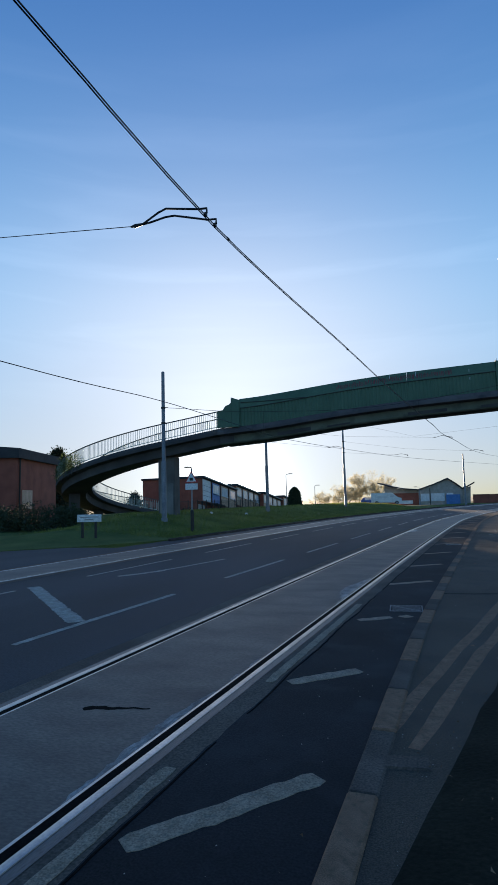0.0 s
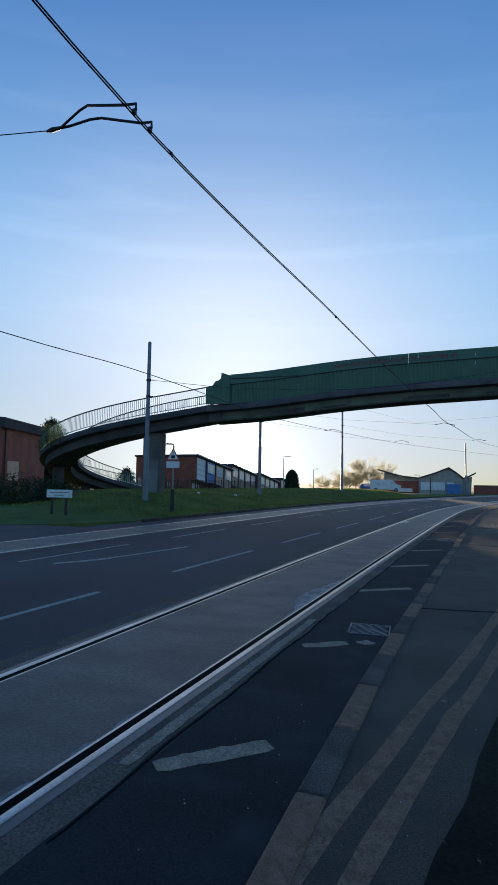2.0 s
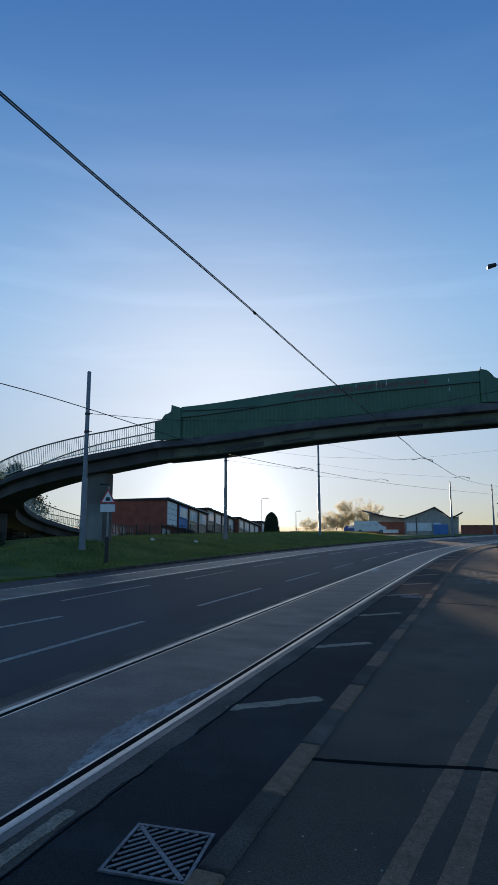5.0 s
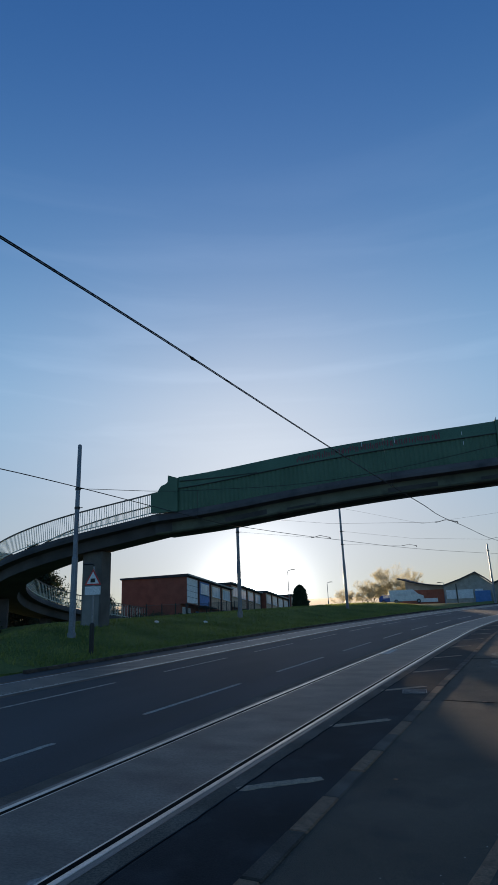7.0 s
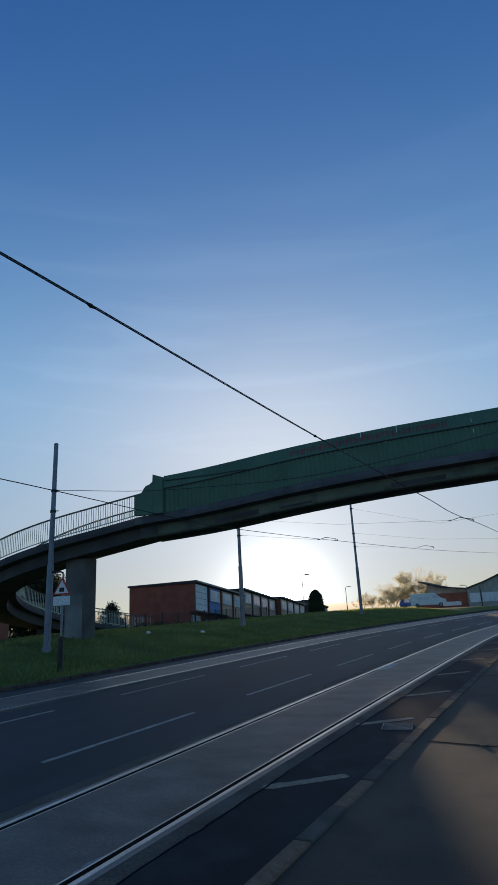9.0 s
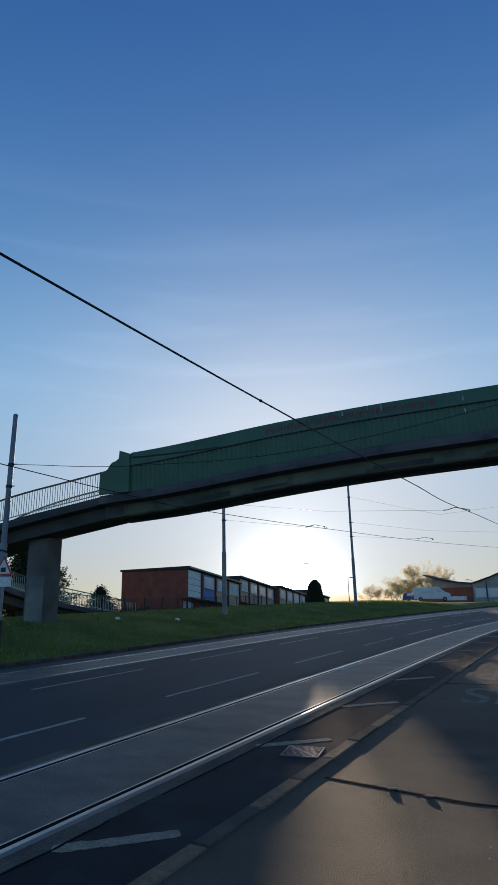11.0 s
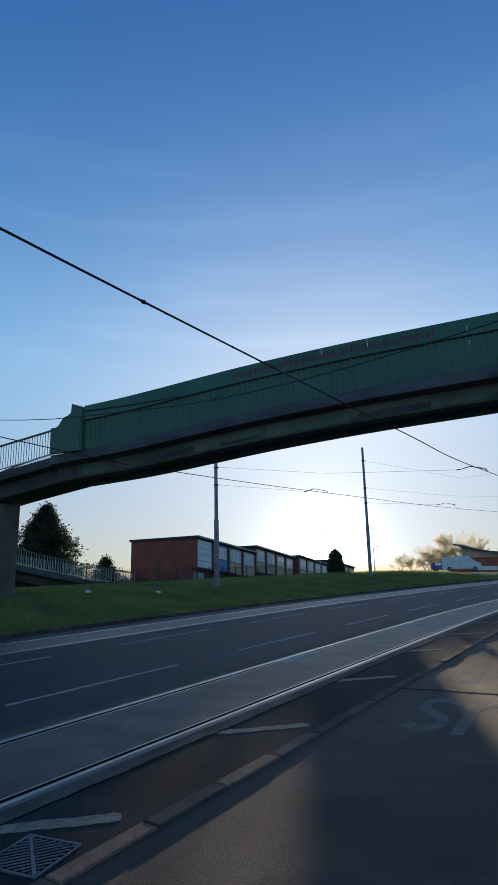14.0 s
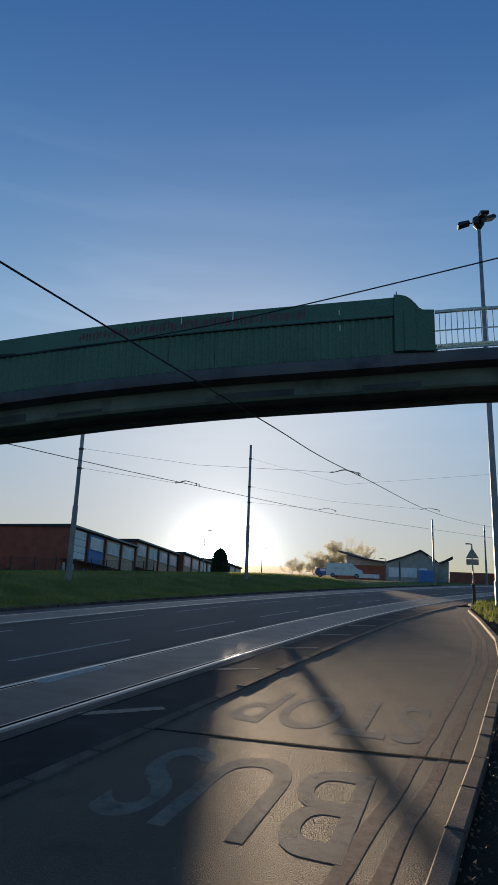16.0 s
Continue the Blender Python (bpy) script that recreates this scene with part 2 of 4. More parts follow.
SIGN_WHITE = mat("white sign face", (0.675, 0.675, 0.675), (0.783, 0.783, 0.783), 0.5, 2, 30, 0.0)
SIGN_BACK = mat("grey sign back", (0.2, 0.2, 0.21), (0.28, 0.28, 0.29), 0.45, 2, 30, 0.05, metal=0.4)
SIGN_RED = mat("red sign border", (0.5, 0.03, 0.03), (0.6, 0.04, 0.04), 0.4, 2, 30, 0.0)
RUBBER = mat("tyre rubber", (0.015, 0.015, 0.015), (0.025, 0.025, 0.025), 0.8, 2, 30, 0.0)
BLUE_CAR = mat("blue car paint", (0.03, 0.09, 0.35), (0.04, 0.11, 0.4), 0.3, 2, 30, 0.0)
GRAFFITI = mat("faded red spray paint", (0.25, 0.05, 0.07), (0.3, 0.08, 0.09), 0.7, 6, 40, 0.0, c3=(0.04, 0.1, 0.07))


# ---- mesh helpers ----
def link(name, bm, material, parent=None, label=""):
    me = bpy.data.meshes.new(name)
    bmesh.ops.recalc_face_normals(bm, faces=bm.faces[:])
    bm.to_mesh(me)
    bm.free()
    me.materials.append(material)
    ob = new(name, me)
    if parent:
        ob.parent = parent
    if label:
        ob["label"] = label
    return ob


def part(name, bm, material, parent, label=""):
    return link(name, bm, material, parent, label)


def thing(name, label, category, group="", kind="", at=None):
    ob = new(name)
    if at is not None:
        ob.matrix_world = at
    return tagged(ob, label, category, group, kind)


def box(bm, x0, x1, y0, y1, z0, z1, m=None, bevel=0.0):
    r = bmesh.ops.create_cube(bm, size=1)
    vs = r["verts"]
    for v in vs:
        v.co = Vector(((x0 + x1) / 2 + v.co.x * (x1 - x0), (y0 + y1) / 2 + v.co.y * (y1 - y0), (z0 + z1) / 2 + v.co.z * (z1 - z0)))
    if bevel:
        es = list({e for v in vs for e in v.link_edges})
        r = bmesh.ops.bevel(bm, geom=es, offset=bevel, segments=1, affect="EDGES")
        vs = list({v for f in r["faces"] for v in f.verts} | {v for v in vs if v.is_valid})
    if m is not None:
        for v in vs:
            v.co = m @ v.co
    return bm


def tube(bm, pts, radii, n=8):
    """A closed tube through pts with a radius at each."""
    pts = [Vector(p) for p in pts]
    if not isinstance(radii, (list, tuple)):
        radii = [radii] * len(pts)
    rings = []
    for i, p in enumerate(pts):
        d = (pts[min(i + 1, len(pts) - 1)] - pts[max(i - 1, 0)]).normalized()
        a = d.cross(Vector((0, 0, 1)) if abs(d.z) < 0.9 else Vector((1, 0, 0))).normalized()
        b = d.cross(a)
        rings.append([bm.verts.new(p + (a * math.cos(6.28319 * k / n) + b * math.sin(6.28319 * k / n)) * radii[i]) for k in range(n)])
    for r0, r1 in zip(rings, rings[1:]):
        for k in range(n):
            bm.faces.new((r0[k], r0[(k + 1) % n], r1[(k + 1) % n], r1[k]))
    bm.faces.new(rings[0][::-1])
    bm.faces.new(rings[-1])
    return bm


def sweep(bm, frames, closed=True):
    """frames: cross sections, each a list of points; joins them one after the other."""
    rings = [[bm.verts.new(p) for p in f] for f in frames]
    n = len(rings[0])
    for r0, r1 in zip(rings, rings[1:]):
        for k in range(n if closed else n - 1):
            bm.faces.new((r0[k], r0[(k + 1) % n], r1[(k + 1) % n], r1[k]))
    if closed:
        bm.faces.new(rings[0][::-1])
        bm.faces.new(rings[-1])
    return bm


def prism(bm, outline, axis_from, axis_to, m=None):
    """outline: (u, w) points in x and z, pushed along y."""
    frames = [[Vector((u, y, w)) for u, w in outline] for y in (axis_from, axis_to)]
    if m is not None:
        frames = [[m @ p for p in f] for f in frames]
    return sweep(bm, frames)


# ---- the road's line ----
def smooth(t):
    t = min(1.0, max(0.0, t))
    return t * t * (3 - 2 * t)


KERB_LINE = [(-30, -0.75), (2.4, -0.61), (4.7, -0.6), (6.4, -0.57), (8.1, -0.51), (9.4, -0.45), (11, -0.37), (13.6, -0.24), (17.6, 0.0), (20.2, 0.12), (22.4, 0.26), (25.3, 0.43), (27.7, 0.56), (30.5, 0.72), (34.2, 0.98), (40, 1.5), (46, 2.3), (52, 3.4)]


def K(y):
    """x of the flush kerb line between the carriageway and the lay-by."""
    for (a, xa), (b, xb) in zip(KERB_LINE, KERB_LINE[1:]):
        if y <= b:
            return xa + (xb - xa) * max(0.0, (y - a) / (b - a))
    return 3.4 + 0.2 * (y - 52)


def T(y):
    """x of the line that the tracks and lanes follow."""
    return -0.72 + 0.036 * y + 0.00045 * y * y + (0.0036 * (y - 35) ** 2 if y > 35 else 0)


def rise(y):
    """The road climbs gently to a crest."""
    return 0.45 * smooth((y - 42) / 65)


def at(o, y, z=0.0):
    """A point o metres to the right of the kerb line."""
    d = (T(y + 0.1) - T(y - 0.1)) / 0.2
    s = math.sqrt(1 + d * d)
    return Vector((T(y) + o / s, y - o * d / s, z + rise(y)))


def yrange(y0, y1, step):
    n = max(1, round((y1 - y0) / step))
    return [y0 + (y1 - y0) * i / n for i in range(n + 1)]


def ribbon(bm, o0, o1, y0, y1, z=0.0, step=1.0, drop=0.0):
    f0, f1 = (o if callable(o) else (lambda y, o=o: o) for o in (o0, o1))
    return sweep(bm, [[at(f0(y), y, z), at(f1(y), y, z)] if not drop else
                      [at(f0(y), y, z), at(f1(y), y, z), at(f1(y), y, z - drop), at(f0(y), y, z - drop)] for y in yrange(y0, y1, step)], closed=bool(drop))


RIGHT = [(-30, -5.0), (0, -0.85), (2.4, -0.38), (3.7, -0.12), (6, 0.32), (8.5, 0.85), (10.1, 1.15), (11.3, 1.4), (14.5, 2.1), (18, 2.8), (20, 3.1), (23, 3.4), (25.3, 3.68), (31.6, 4.3), (36, 4.45), (42.5, 4.25), (48, 3.95), (52, 4.2)]


def R(y):
    """x of the raised kerb on the far side of the lay-by."""
    if y >= 52:
        return T(y) + 0.5
    for (a, xa), (b, xb) in zip(RIGHT, RIGHT[1:]):
        if y <= b:
            t = (y - a) / (b - a)
            t = max(0.0, t)
            return xa + (xb - xa) * t


# ---- ground and road ----
EDGE = -11.5                       # far kerb, from the kerb line
bm = bmesh.new()
bmesh.ops.create_grid(bm, x_segments=40, y_segments=40, size=2500)
for v in bm.verts:
    v.co.z = -0.95
tagged(link("ground", bm, GROUND), "rough green brown ground out to the horizon", "ground", kind="structure")

bm = bmesh.new()
ribbon(bm, EDGE - 0.2, lambda y: -0.1 if y < 30 else 0.2, -40, 190, 0.0, 2.0, 0.3)
tagged(link("road", bm, ASPHALT), "worn grey asphalt road with tram tracks", "road", kind="structure")
bm = bmesh.new()
box(bm, -90, -11.0, 4.5, 17.5, -0.3, -0.004)
tagged(link("side_road", bm, ASPHALT), "grey asphalt side road at a junction", "road", kind="structure")
bm = bmesh.new()
sweep(bm, [[Vector((K(y) - 0.05, y, 0.002 + rise(y))), Vector((R(y), y, 0.002 + rise(y))), Vector((R(y), y, -0.3)), Vector((K(y) - 0.05, y, -0.3))] for y in yrange(-40, 51, 1.0)])
tagged(link("lay_by", bm, ASPHALT_BAY), "patched dark asphalt bus lay-by", "road", kind="structure")

bm = bmesh.new()
sweep(bm, [[at(-1.02 + 0.02 * noise.noise((y * 1.1, 7, 0)) + 0.03 * noise.noise((y * 6.5, 3, 0)), y, 0.0055), at(-0.94, y, 0.002), Vector((K(y) - 0.08, y, 0.002 + rise(y)))] for y in yrange(-30, 51, 0.15)], closed=False)
tagged(link("dark_strip", bm, ASPHALT_DARK), "strip of newer black asphalt beside the tram track", "road", kind="structure")


def track(o, y0, y1, name):
    slab = tagged(link(name, ribbon(bmesh.new(), o - 1.06, o + 1.06, y0, y1, 0.004, 1.0), CONCRETE), "worn grey concrete slab of a tram track", "tram track", kind="structure")
    part("centre_fill", ribbon(bmesh.new(), o - 0.63, o + 0.63, y0, y1, 0.0065, 1.0), TRACK_FILL, slab, "dark patched fill between the rails")
    for s in (-0.7475, 0.7475):
        side = 1 if s > 0 else -1
        part("rail_head", sweep(bmesh.new(), [[at(o + s + a, y, z) for a, z in ((-0.028, 0.002), (-0.025, 0.011), (-0.01, 0.013), (0.01, 0.013), (0.025, 0.011), (0.028, 0.002))] for y in yrange(y0, y1, 1)]), STEEL_RAIL, slab, "polished steel rail head")
        # flat strip, no recess: the groove's depth is only its black colour
        part("rail_groove", ribbon(bmesh.new(), o + s - side * 0.028, o + s - side * 0.092, y0, y1, 0.0065, 1.0), GROOVE, slab, "dark rail groove")
        part("rail_lip", ribbon(bmesh.new(), o + s - side * 0.092, o + s - side * 0.112, y0, y1, 0.0085, 1.0), STEEL_RAIL, slab)
        part("sealant", ribbon(bmesh.new(), o + s + side * 0.028, o + s + side * 0.095, y0, y1, 0.0065, 1.0), RAIL_EDGE, slab, "pale polished strip beside the rail")
    return slab


near = track(-2.05, -30, 150, "track_near")
bm = bmesh.new()
last = None
for y in yrange(0, 30, 0.05):       # scraped where the noise is high, with a ragged edge
    w = -0.02 + 0.09 * noise.noise((y * 0.9, 3.1, 0)) + 0.05 * noise.noise((y * 4, 1.1, 0)) + 0.03 * noise.noise((y * 15, 2.1, 0)) + 0.26 * math.exp(-((y - 9.7) / 0.9) ** 2) + 0.1 * math.exp(-((y - 3.3) / 0.8) ** 2)
    pair = [bm.verts.new(at(o, y, 0.0076)) for o in (-1.418, -1.418 - max(0.004, w))] if w > 0 else None
    if pair and last:
        bm.faces.new((last[0], pair[0], pair[1], last[1]))
    last = pair
for v in [v for v in bm.verts if not v.link_faces]:
    bm.verts.remove(v)
part("scuffed_strip", bm, SCUFF, near, "pale scraped concrete beside the rail groove")
track(-9.45, -30, 150, "track_far")


def bar(points, width, material, name, parent, z=0.0042):
    """A painted strip along points in plan, with slightly ragged edges."""
    ends = [Vector((p[0], p[1], p[2] if len(p) > 2 else 0)) for p in points]
    pts = []
    for a, b in zip(ends, ends[1:]):
        n = max(1, int((b - a).length / 0.05)) if len(ends) < 14 else 1
        pts += [a.lerp(b, k / n) for k in range(n)]
    pts.append(ends[-1])
    rows = []
    for i, p in enumerate(pts):
        d = (pts[min(i + 1, len(pts) - 1)] - pts[max(i - 1, 0)]).normalized()
        nrm = Vector((-d.y, d.x, 0)) * width / 2
        end = 1 - 0.25 * (i in (0, len(pts) - 1))
        l, r = (nrm * end * (1 + random.uniform(-0.09, 0.07) + 0.3 * noise.noise((p.x * 13 + 9 * k, p.y * 13, 1))) for k in (0, 1))
        up, low = Vector((0, 0, z)), Vector((0, 0, z - 0.003))
        rows.append([p + l + up, p - r + up, p - r + low, p + l + low])
    return part(name, sweep(bmesh.new(), rows), material, parent)


marks = tagged(new("road_markings"), "worn white and yellow painted road markings", "road marking", kind="structure")
HATCH = [(-1.56, 2.31, -0.87, 3.19), (-1.47, 4.7, -0.97, 5.19), (-1.33, 7.27, -0.94, 7.54), (-0.84, 7.58, -0.72, 7.68), (-1.33, 10.33, -0.6, 10.9), (-1.2, 13.09, -0.5, 13.63), (-1.05, 15.95, -0.34, 16.57), (-0.92, 19.15, -0.19, 19.78), (-0.72, 21.86, 0.05, 22.57), (-0.6, 24.97, 0.15, 25.69), (-0.4, 28.34, 0.28, 28.86)]
for xa, ya, xb, yb in HATCH:
    n = 6
    pts = [(xa + (xb - xa) * k / n + random.uniform(-0.008, 0.008), ya + (yb - ya) * k / n + random.uniform(-0.008, 0.008)) for k in range(n + 1)]
    bar(pts, 0.15, PAINT_WHITE, "hatch_dash", marks)
for k in range(7):
    y = 32 + 3.0 * k
    bar([at(-1.0, y - 0.6), at(-0.28, y)], 0.14, PAINT_WHITE, "hatch_dash", marks)
for k in range(-4, 16):
    y = 4.95 + 5.5 * k
    bar([at(-4.27, y + d) for d in (0, 1.2, 2.4, 3.5)], 0.1, PAINT_LANE, "lane_dash", marks)
    bar([at(-7.4, y - 0.4 + d) for d in (0, 1.2, 2.4, 3.5)], 0.09, PAINT_LANE, "lane_dash", marks)
bar([(-6.72, 10.9), (-6.4, 12.2), (-6.06, 14.15)], 0.11, PAINT_LANE, "lane_dash", marks)
bar([(-7.0, 10.5), (-6.75, 10.95), (-6.5, 11.6)], 0.16, PAINT_LANE, "arrow_head", marks, 0.0046)
bar([(-4.87, 6.32), (-7.79, 8.85)], 0.24, PAINT_LANE, "arrow_bar", marks)
bar([at(-1.1, y) for y in yrange(-6, 3.0, 1)], 0.085, PAINT_WHITE, "edge_line", marks, 0.008)
bar([at(-1.1, y) for y in yrange(4.6, 8.3, 1)], 0.085, PAINT_WHITE, "edge_line", marks, 0.008)
for off in (-0.27, -0.5):
    bar([(R(y) + off + 0.02 * noise.noise((y * 1.3, off, 0)), y) for y in yrange(3.7, 50, 0.4)], 0.115, PAINT_YELLOW, "yellow_line", marks, 0.0027)


def word(text, x0, x1, y0, y1):
    """Painted lettering that reads from the far side, as oncoming drivers see it."""
    cu = bpy.data.curves.new("lettering", "FONT")
    cu.body, cu.extrude, cu.offset = text, 0.0, 0.008
    tmp = bpy.data.objects.new("lettering", cu)
    me = bpy.data.meshes.new_from_object(tmp)
    xs = [v.co.x for v in me.vertices]
    ys = [v.co.y for v in me.vertices]
    for v in me.vertices:
        u, w = (v.co.x - min(xs)) / (max(xs) - min(xs)), (v.co.y - min(ys)) / (max(ys) - min(ys))
        v.co = (x1 + (x0 - x1) * u, y1 + (y0 - y1) * w, 0.0029)
    me.materials.clear()
    me.materials.append(PAINT_FADED)
    ob = new("painted_word", me)
    ob.parent = marks
    ob["label"] = "worn painted bus stop lettering"
    bpy.data.objects.remove(tmp)


word("BUS", 0.95, 2.87, 22.85, 24.5)
word("STOP", 0.95, 3.2, 25.6, 27.3)
for pts in ([(-0.42, 9.5), (0.1, 9.58), (0.7, 9.72), (1.1, 9.75)], [(0.25, 18.3), (0.9, 18.2), (1.6, 18.1), (2.7, 18.15)], [(0.45, 24.85), (1.4, 24.96), (2.5, 25.1), (3.6, 25.28)]):
    bar(pts, 0.05, GROOVE, "tar_joint", marks, 0.0039)
for ya, yb in ((-4, 3.4), (3.9, 9.0), (9.6, 16.5), (17.2, 30)):
    bar([at(-1.0 + 0.02 * noise.noise((y * 1.1, 7, 0)) + 0.015 * noise.noise((y * 6.5, 3, 0)), y) for y in yrange(ya, yb, 0.12)], 0.012, GROOVE, "edge_crack", marks, 0.0074)
bm = bmesh.new()
low, high = [], []
for k in range(25):
    a = k / 24
    x, y = -2.8 + 0.5 * a, 3.7 + 0.13 * a + 0.03 * noise.noise((a * 6, 2, 0))
    w = 0.012 + 0.05 * (1 - a) ** 1.5 * (0.6 + abs(noise.noise((a * 9, 5, 0)))) * min(1, a * 12)
    low.append(bm.verts.new((x, y - w, 0.0072)))
    high.append(bm.verts.new((x, y + w, 0.0072)))
for k in range(24):
    bm.faces.new((low[k], low[k + 1], high[k + 1], high[k]))
# flat black shape, the hole's inner shade is its colour
part("broken_patch", bm, GROOVE, marks, "small broken hole in the track fill")
bar([(-2.1, 26.1), (-2.06, 27.6)], 0.26, PAINT_PATCH, "pale_patch", marks, 0.0105)


def drain(x, y, turn):
    t = thing("drain_grate", "cast iron drain grate with diagonal slots in the gutter", "drain", "drain grates", at=pose(x, y, 0.006, 0, 0, turn))
    # shallow slab; the pit's shade is painted black
    part("pit", box(bmesh.new(), -0.2, 0.2, -0.2, 0.2, -0.01, 0.0), GROOVE, t)
    for a in (-1, 1):
        part("frame_bar", box(bmesh.new(), -0.22, 0.22, a * 0.21 - 0.009, a * 0.21 + 0.009, -0.01, 0.005), IRON, t)
        part("frame_bar", box(bmesh.new(), a * 0.21 - 0.009, a * 0.21 + 0.009, -0.2, 0.2, -0.01, 0.005), IRON, t)
    part("spine", box(bmesh.new(), -0.27, 0.27, -0.012, 0.012, 0.001, 0.005, pose(0, 0, 0, 0, 0, -45)), IRON, t)
    for k in range(-6, 7):
        l = 0.27 - abs(k) * 0.04
        for sgn in (-1, 1):
            m = pose(0, 0, 0, 0, 0, -45)
            part("slat", box(bmesh.new(), k * 0.04 - 0.008, k * 0.04 + 0.008, min(sgn * 0.016, sgn * l), max(sgn * 0.016, sgn * l), 0.001, 0.0045, m), IRON, t)
    return t


bm = box(bmesh.new(), -0.15, 0.15, -0.08, 0.08, -0.05, 0.012, bevel=0.012)
for v in bm.verts:
    v.co += Vector((0.02 * noise.noise(v.co * 9), 0.02 * noise.noise(v.co * 11 + Vector((3, 0, 0))), 0.0))
bm.transform(pose(-0.43, 3.5, 0.002, 0, 0, 8))
tagged(link("concrete_block", bm, KERB), "chipped grey concrete block set in the asphalt", "block")
drain(-0.82, 8.15, 5)
drain(-0.3, 19.1, 8)

# ---- verges ----


def bank(d, y):
    """Height of the grass bank d metres behind the far kerb."""
    return 0.1 + 0.85 * smooth(d / 7) - 1.0 * smooth((d - 5 - 7 * smooth((y - 25) / 9)) / (7 + 7 * smooth((y - 25) / 9))) + rise(y) * 0.7 - 1.05 * smooth((y - 61) / 22)


bm = bmesh.new()
grid = []
ds = [0, 0.3, 1, 2, 3, 4, 5, 6, 7, 8.5, 10, 12, 14, 17, 20, 26, 40, 70, 110]
for y in yrange(15, 180, 2.5):
    pull = max(0.0, (22 - y) / 7) ** 2 * 4
    row = [bm.verts.new(at(EDGE, y, -0.4) + Vector((-pull, 0, 0)))]
    for d in ds:
        p = at(EDGE - d, y)
        pull = max(0.0, (22 - y) / 7) ** 2 * 4
        row.append(bm.verts.new((p.x - pull, p.y, bank(d, y) * min(1.0, max(0.15, (y - 16) / 11)) + 0.03 * noise.noise((p.x * 0.6, p.y * 0.6, 0)))))
    grid.append(row)
for r0, r1 in zip(grid, grid[1:]):
    for a in range(len(ds)):
        bm.faces.new((r0[a], r0[a + 1], r1[a + 1], r1[a]))
tagged(link("verge_far", bm, GRASS), "green mown grass bank beside the road", "grass", kind="structure")
bm = bmesh.new()
sweep(bm, [[Vector((R(y) - 0.06, y, -0.1)), Vector((R(y) - 0.02 + 0.05 * noise.noise((y * 2.3, 0, 0)), y, 0.004 + rise(y))), Vector((R(y) + 0.3, y, 0.055 + rise(y))), Vector((R(y) + 1.5, y, 0.12 + rise(y))), Vector((R(y) + 8, y, 0.3 + rise(y))), Vector((R(y) + 80, y, 0.4 + rise(y)))] for y in yrange(-40, 190, 0.5)], closed=False)
tagged(link("verge_near", bm, EARTH), "bare leaf strewn earth verge", "ground", kind="structure")


def kerb_row(name, fn, y0, y1, w, z, label, paint):
    holder = tagged(new(name), label, "kerb", kind="structure")
    y = y0
    me = None
    i = 0
    while y < y1:
        a, b = Vector(fn(y)), Vector(fn(y + 0.835))
        mid, d = (a + b) / 2, b - a
        if me is None:
            bm = box(bmesh.new(), -w / 2, w / 2, -0.412, 0.412, -0.2, 0.0, bevel=0.012)
            me = bpy.data.meshes.new("kerb_stone")
            bmesh.ops.recalc_face_normals(bm, faces=bm.faces[:])
            bm.to_mesh(me)
            bm.free()
            me.materials.append(KERB)
            me2 = me.copy()
            me2.materials[0] = PAINT_YELLOW
        ob = new("kerb_stone", me2 if paint and i % 2 == 0 and y < 22 else me)
        ob.parent = holder
        ob.matrix_world = pose(mid.x, mid.y, z + (mid.z if abs(mid.z) > 0.001 else rise(mid.y)) + random.uniform(-0.004, 0.004), 0, 0, -math.degrees(math.atan2(d.x, d.y)))
        y += 0.835
        i += 1


kerb_row("kerb_flush", lambda y: (K(y), y, 0), -6.115, 52, 0.16, 0.018, "flush concrete kerb with worn yellow paint", True)
kerb_row("kerb_raised", lambda y: (R(y) + 0.06, y, 0), 17.6, 70, 0.13, 0.1, "raised concrete kerb of the lay-by", False)
kerb_row("kerb_far", lambda y: at(EDGE + 0.06, y), 20, 80, 0.13, 0.1, "raised concrete kerb beside the grass", False)

# ---- footbridge ----


def arch(x):
    if x > 4:
        return 1.52 + 0.04 * (x - 4)
    return 0.08 * (x + 12) + 0.18 * smooth((x + 11) / 10) + 0.14 * smooth((x + 11.5) / 6) - 0.08 * smooth((x + 5) / 9)


def front(x):
    return 30.0 + 0.222 * (x + 12)


XL, XR, BW = -13.0, 3.27, 2.6
bridge = thing("footbridge", "green steel and concrete footbridge with a spiral ramp", "footbridge")


def long_part(name, material, prof, x0=XL, x1=16, label=""):
    """prof: (y from the front face, z) points of the section, carried along the rising deck."""
    return part(name, sweep(bmesh.new(), [[Vector((x, front(x) + py, pz + arch(x) - (0.0 if pz < 5.3 else 0))) for py, pz in prof] for x in yrange(x0, x1, 0.5)]), material, bridge, label)


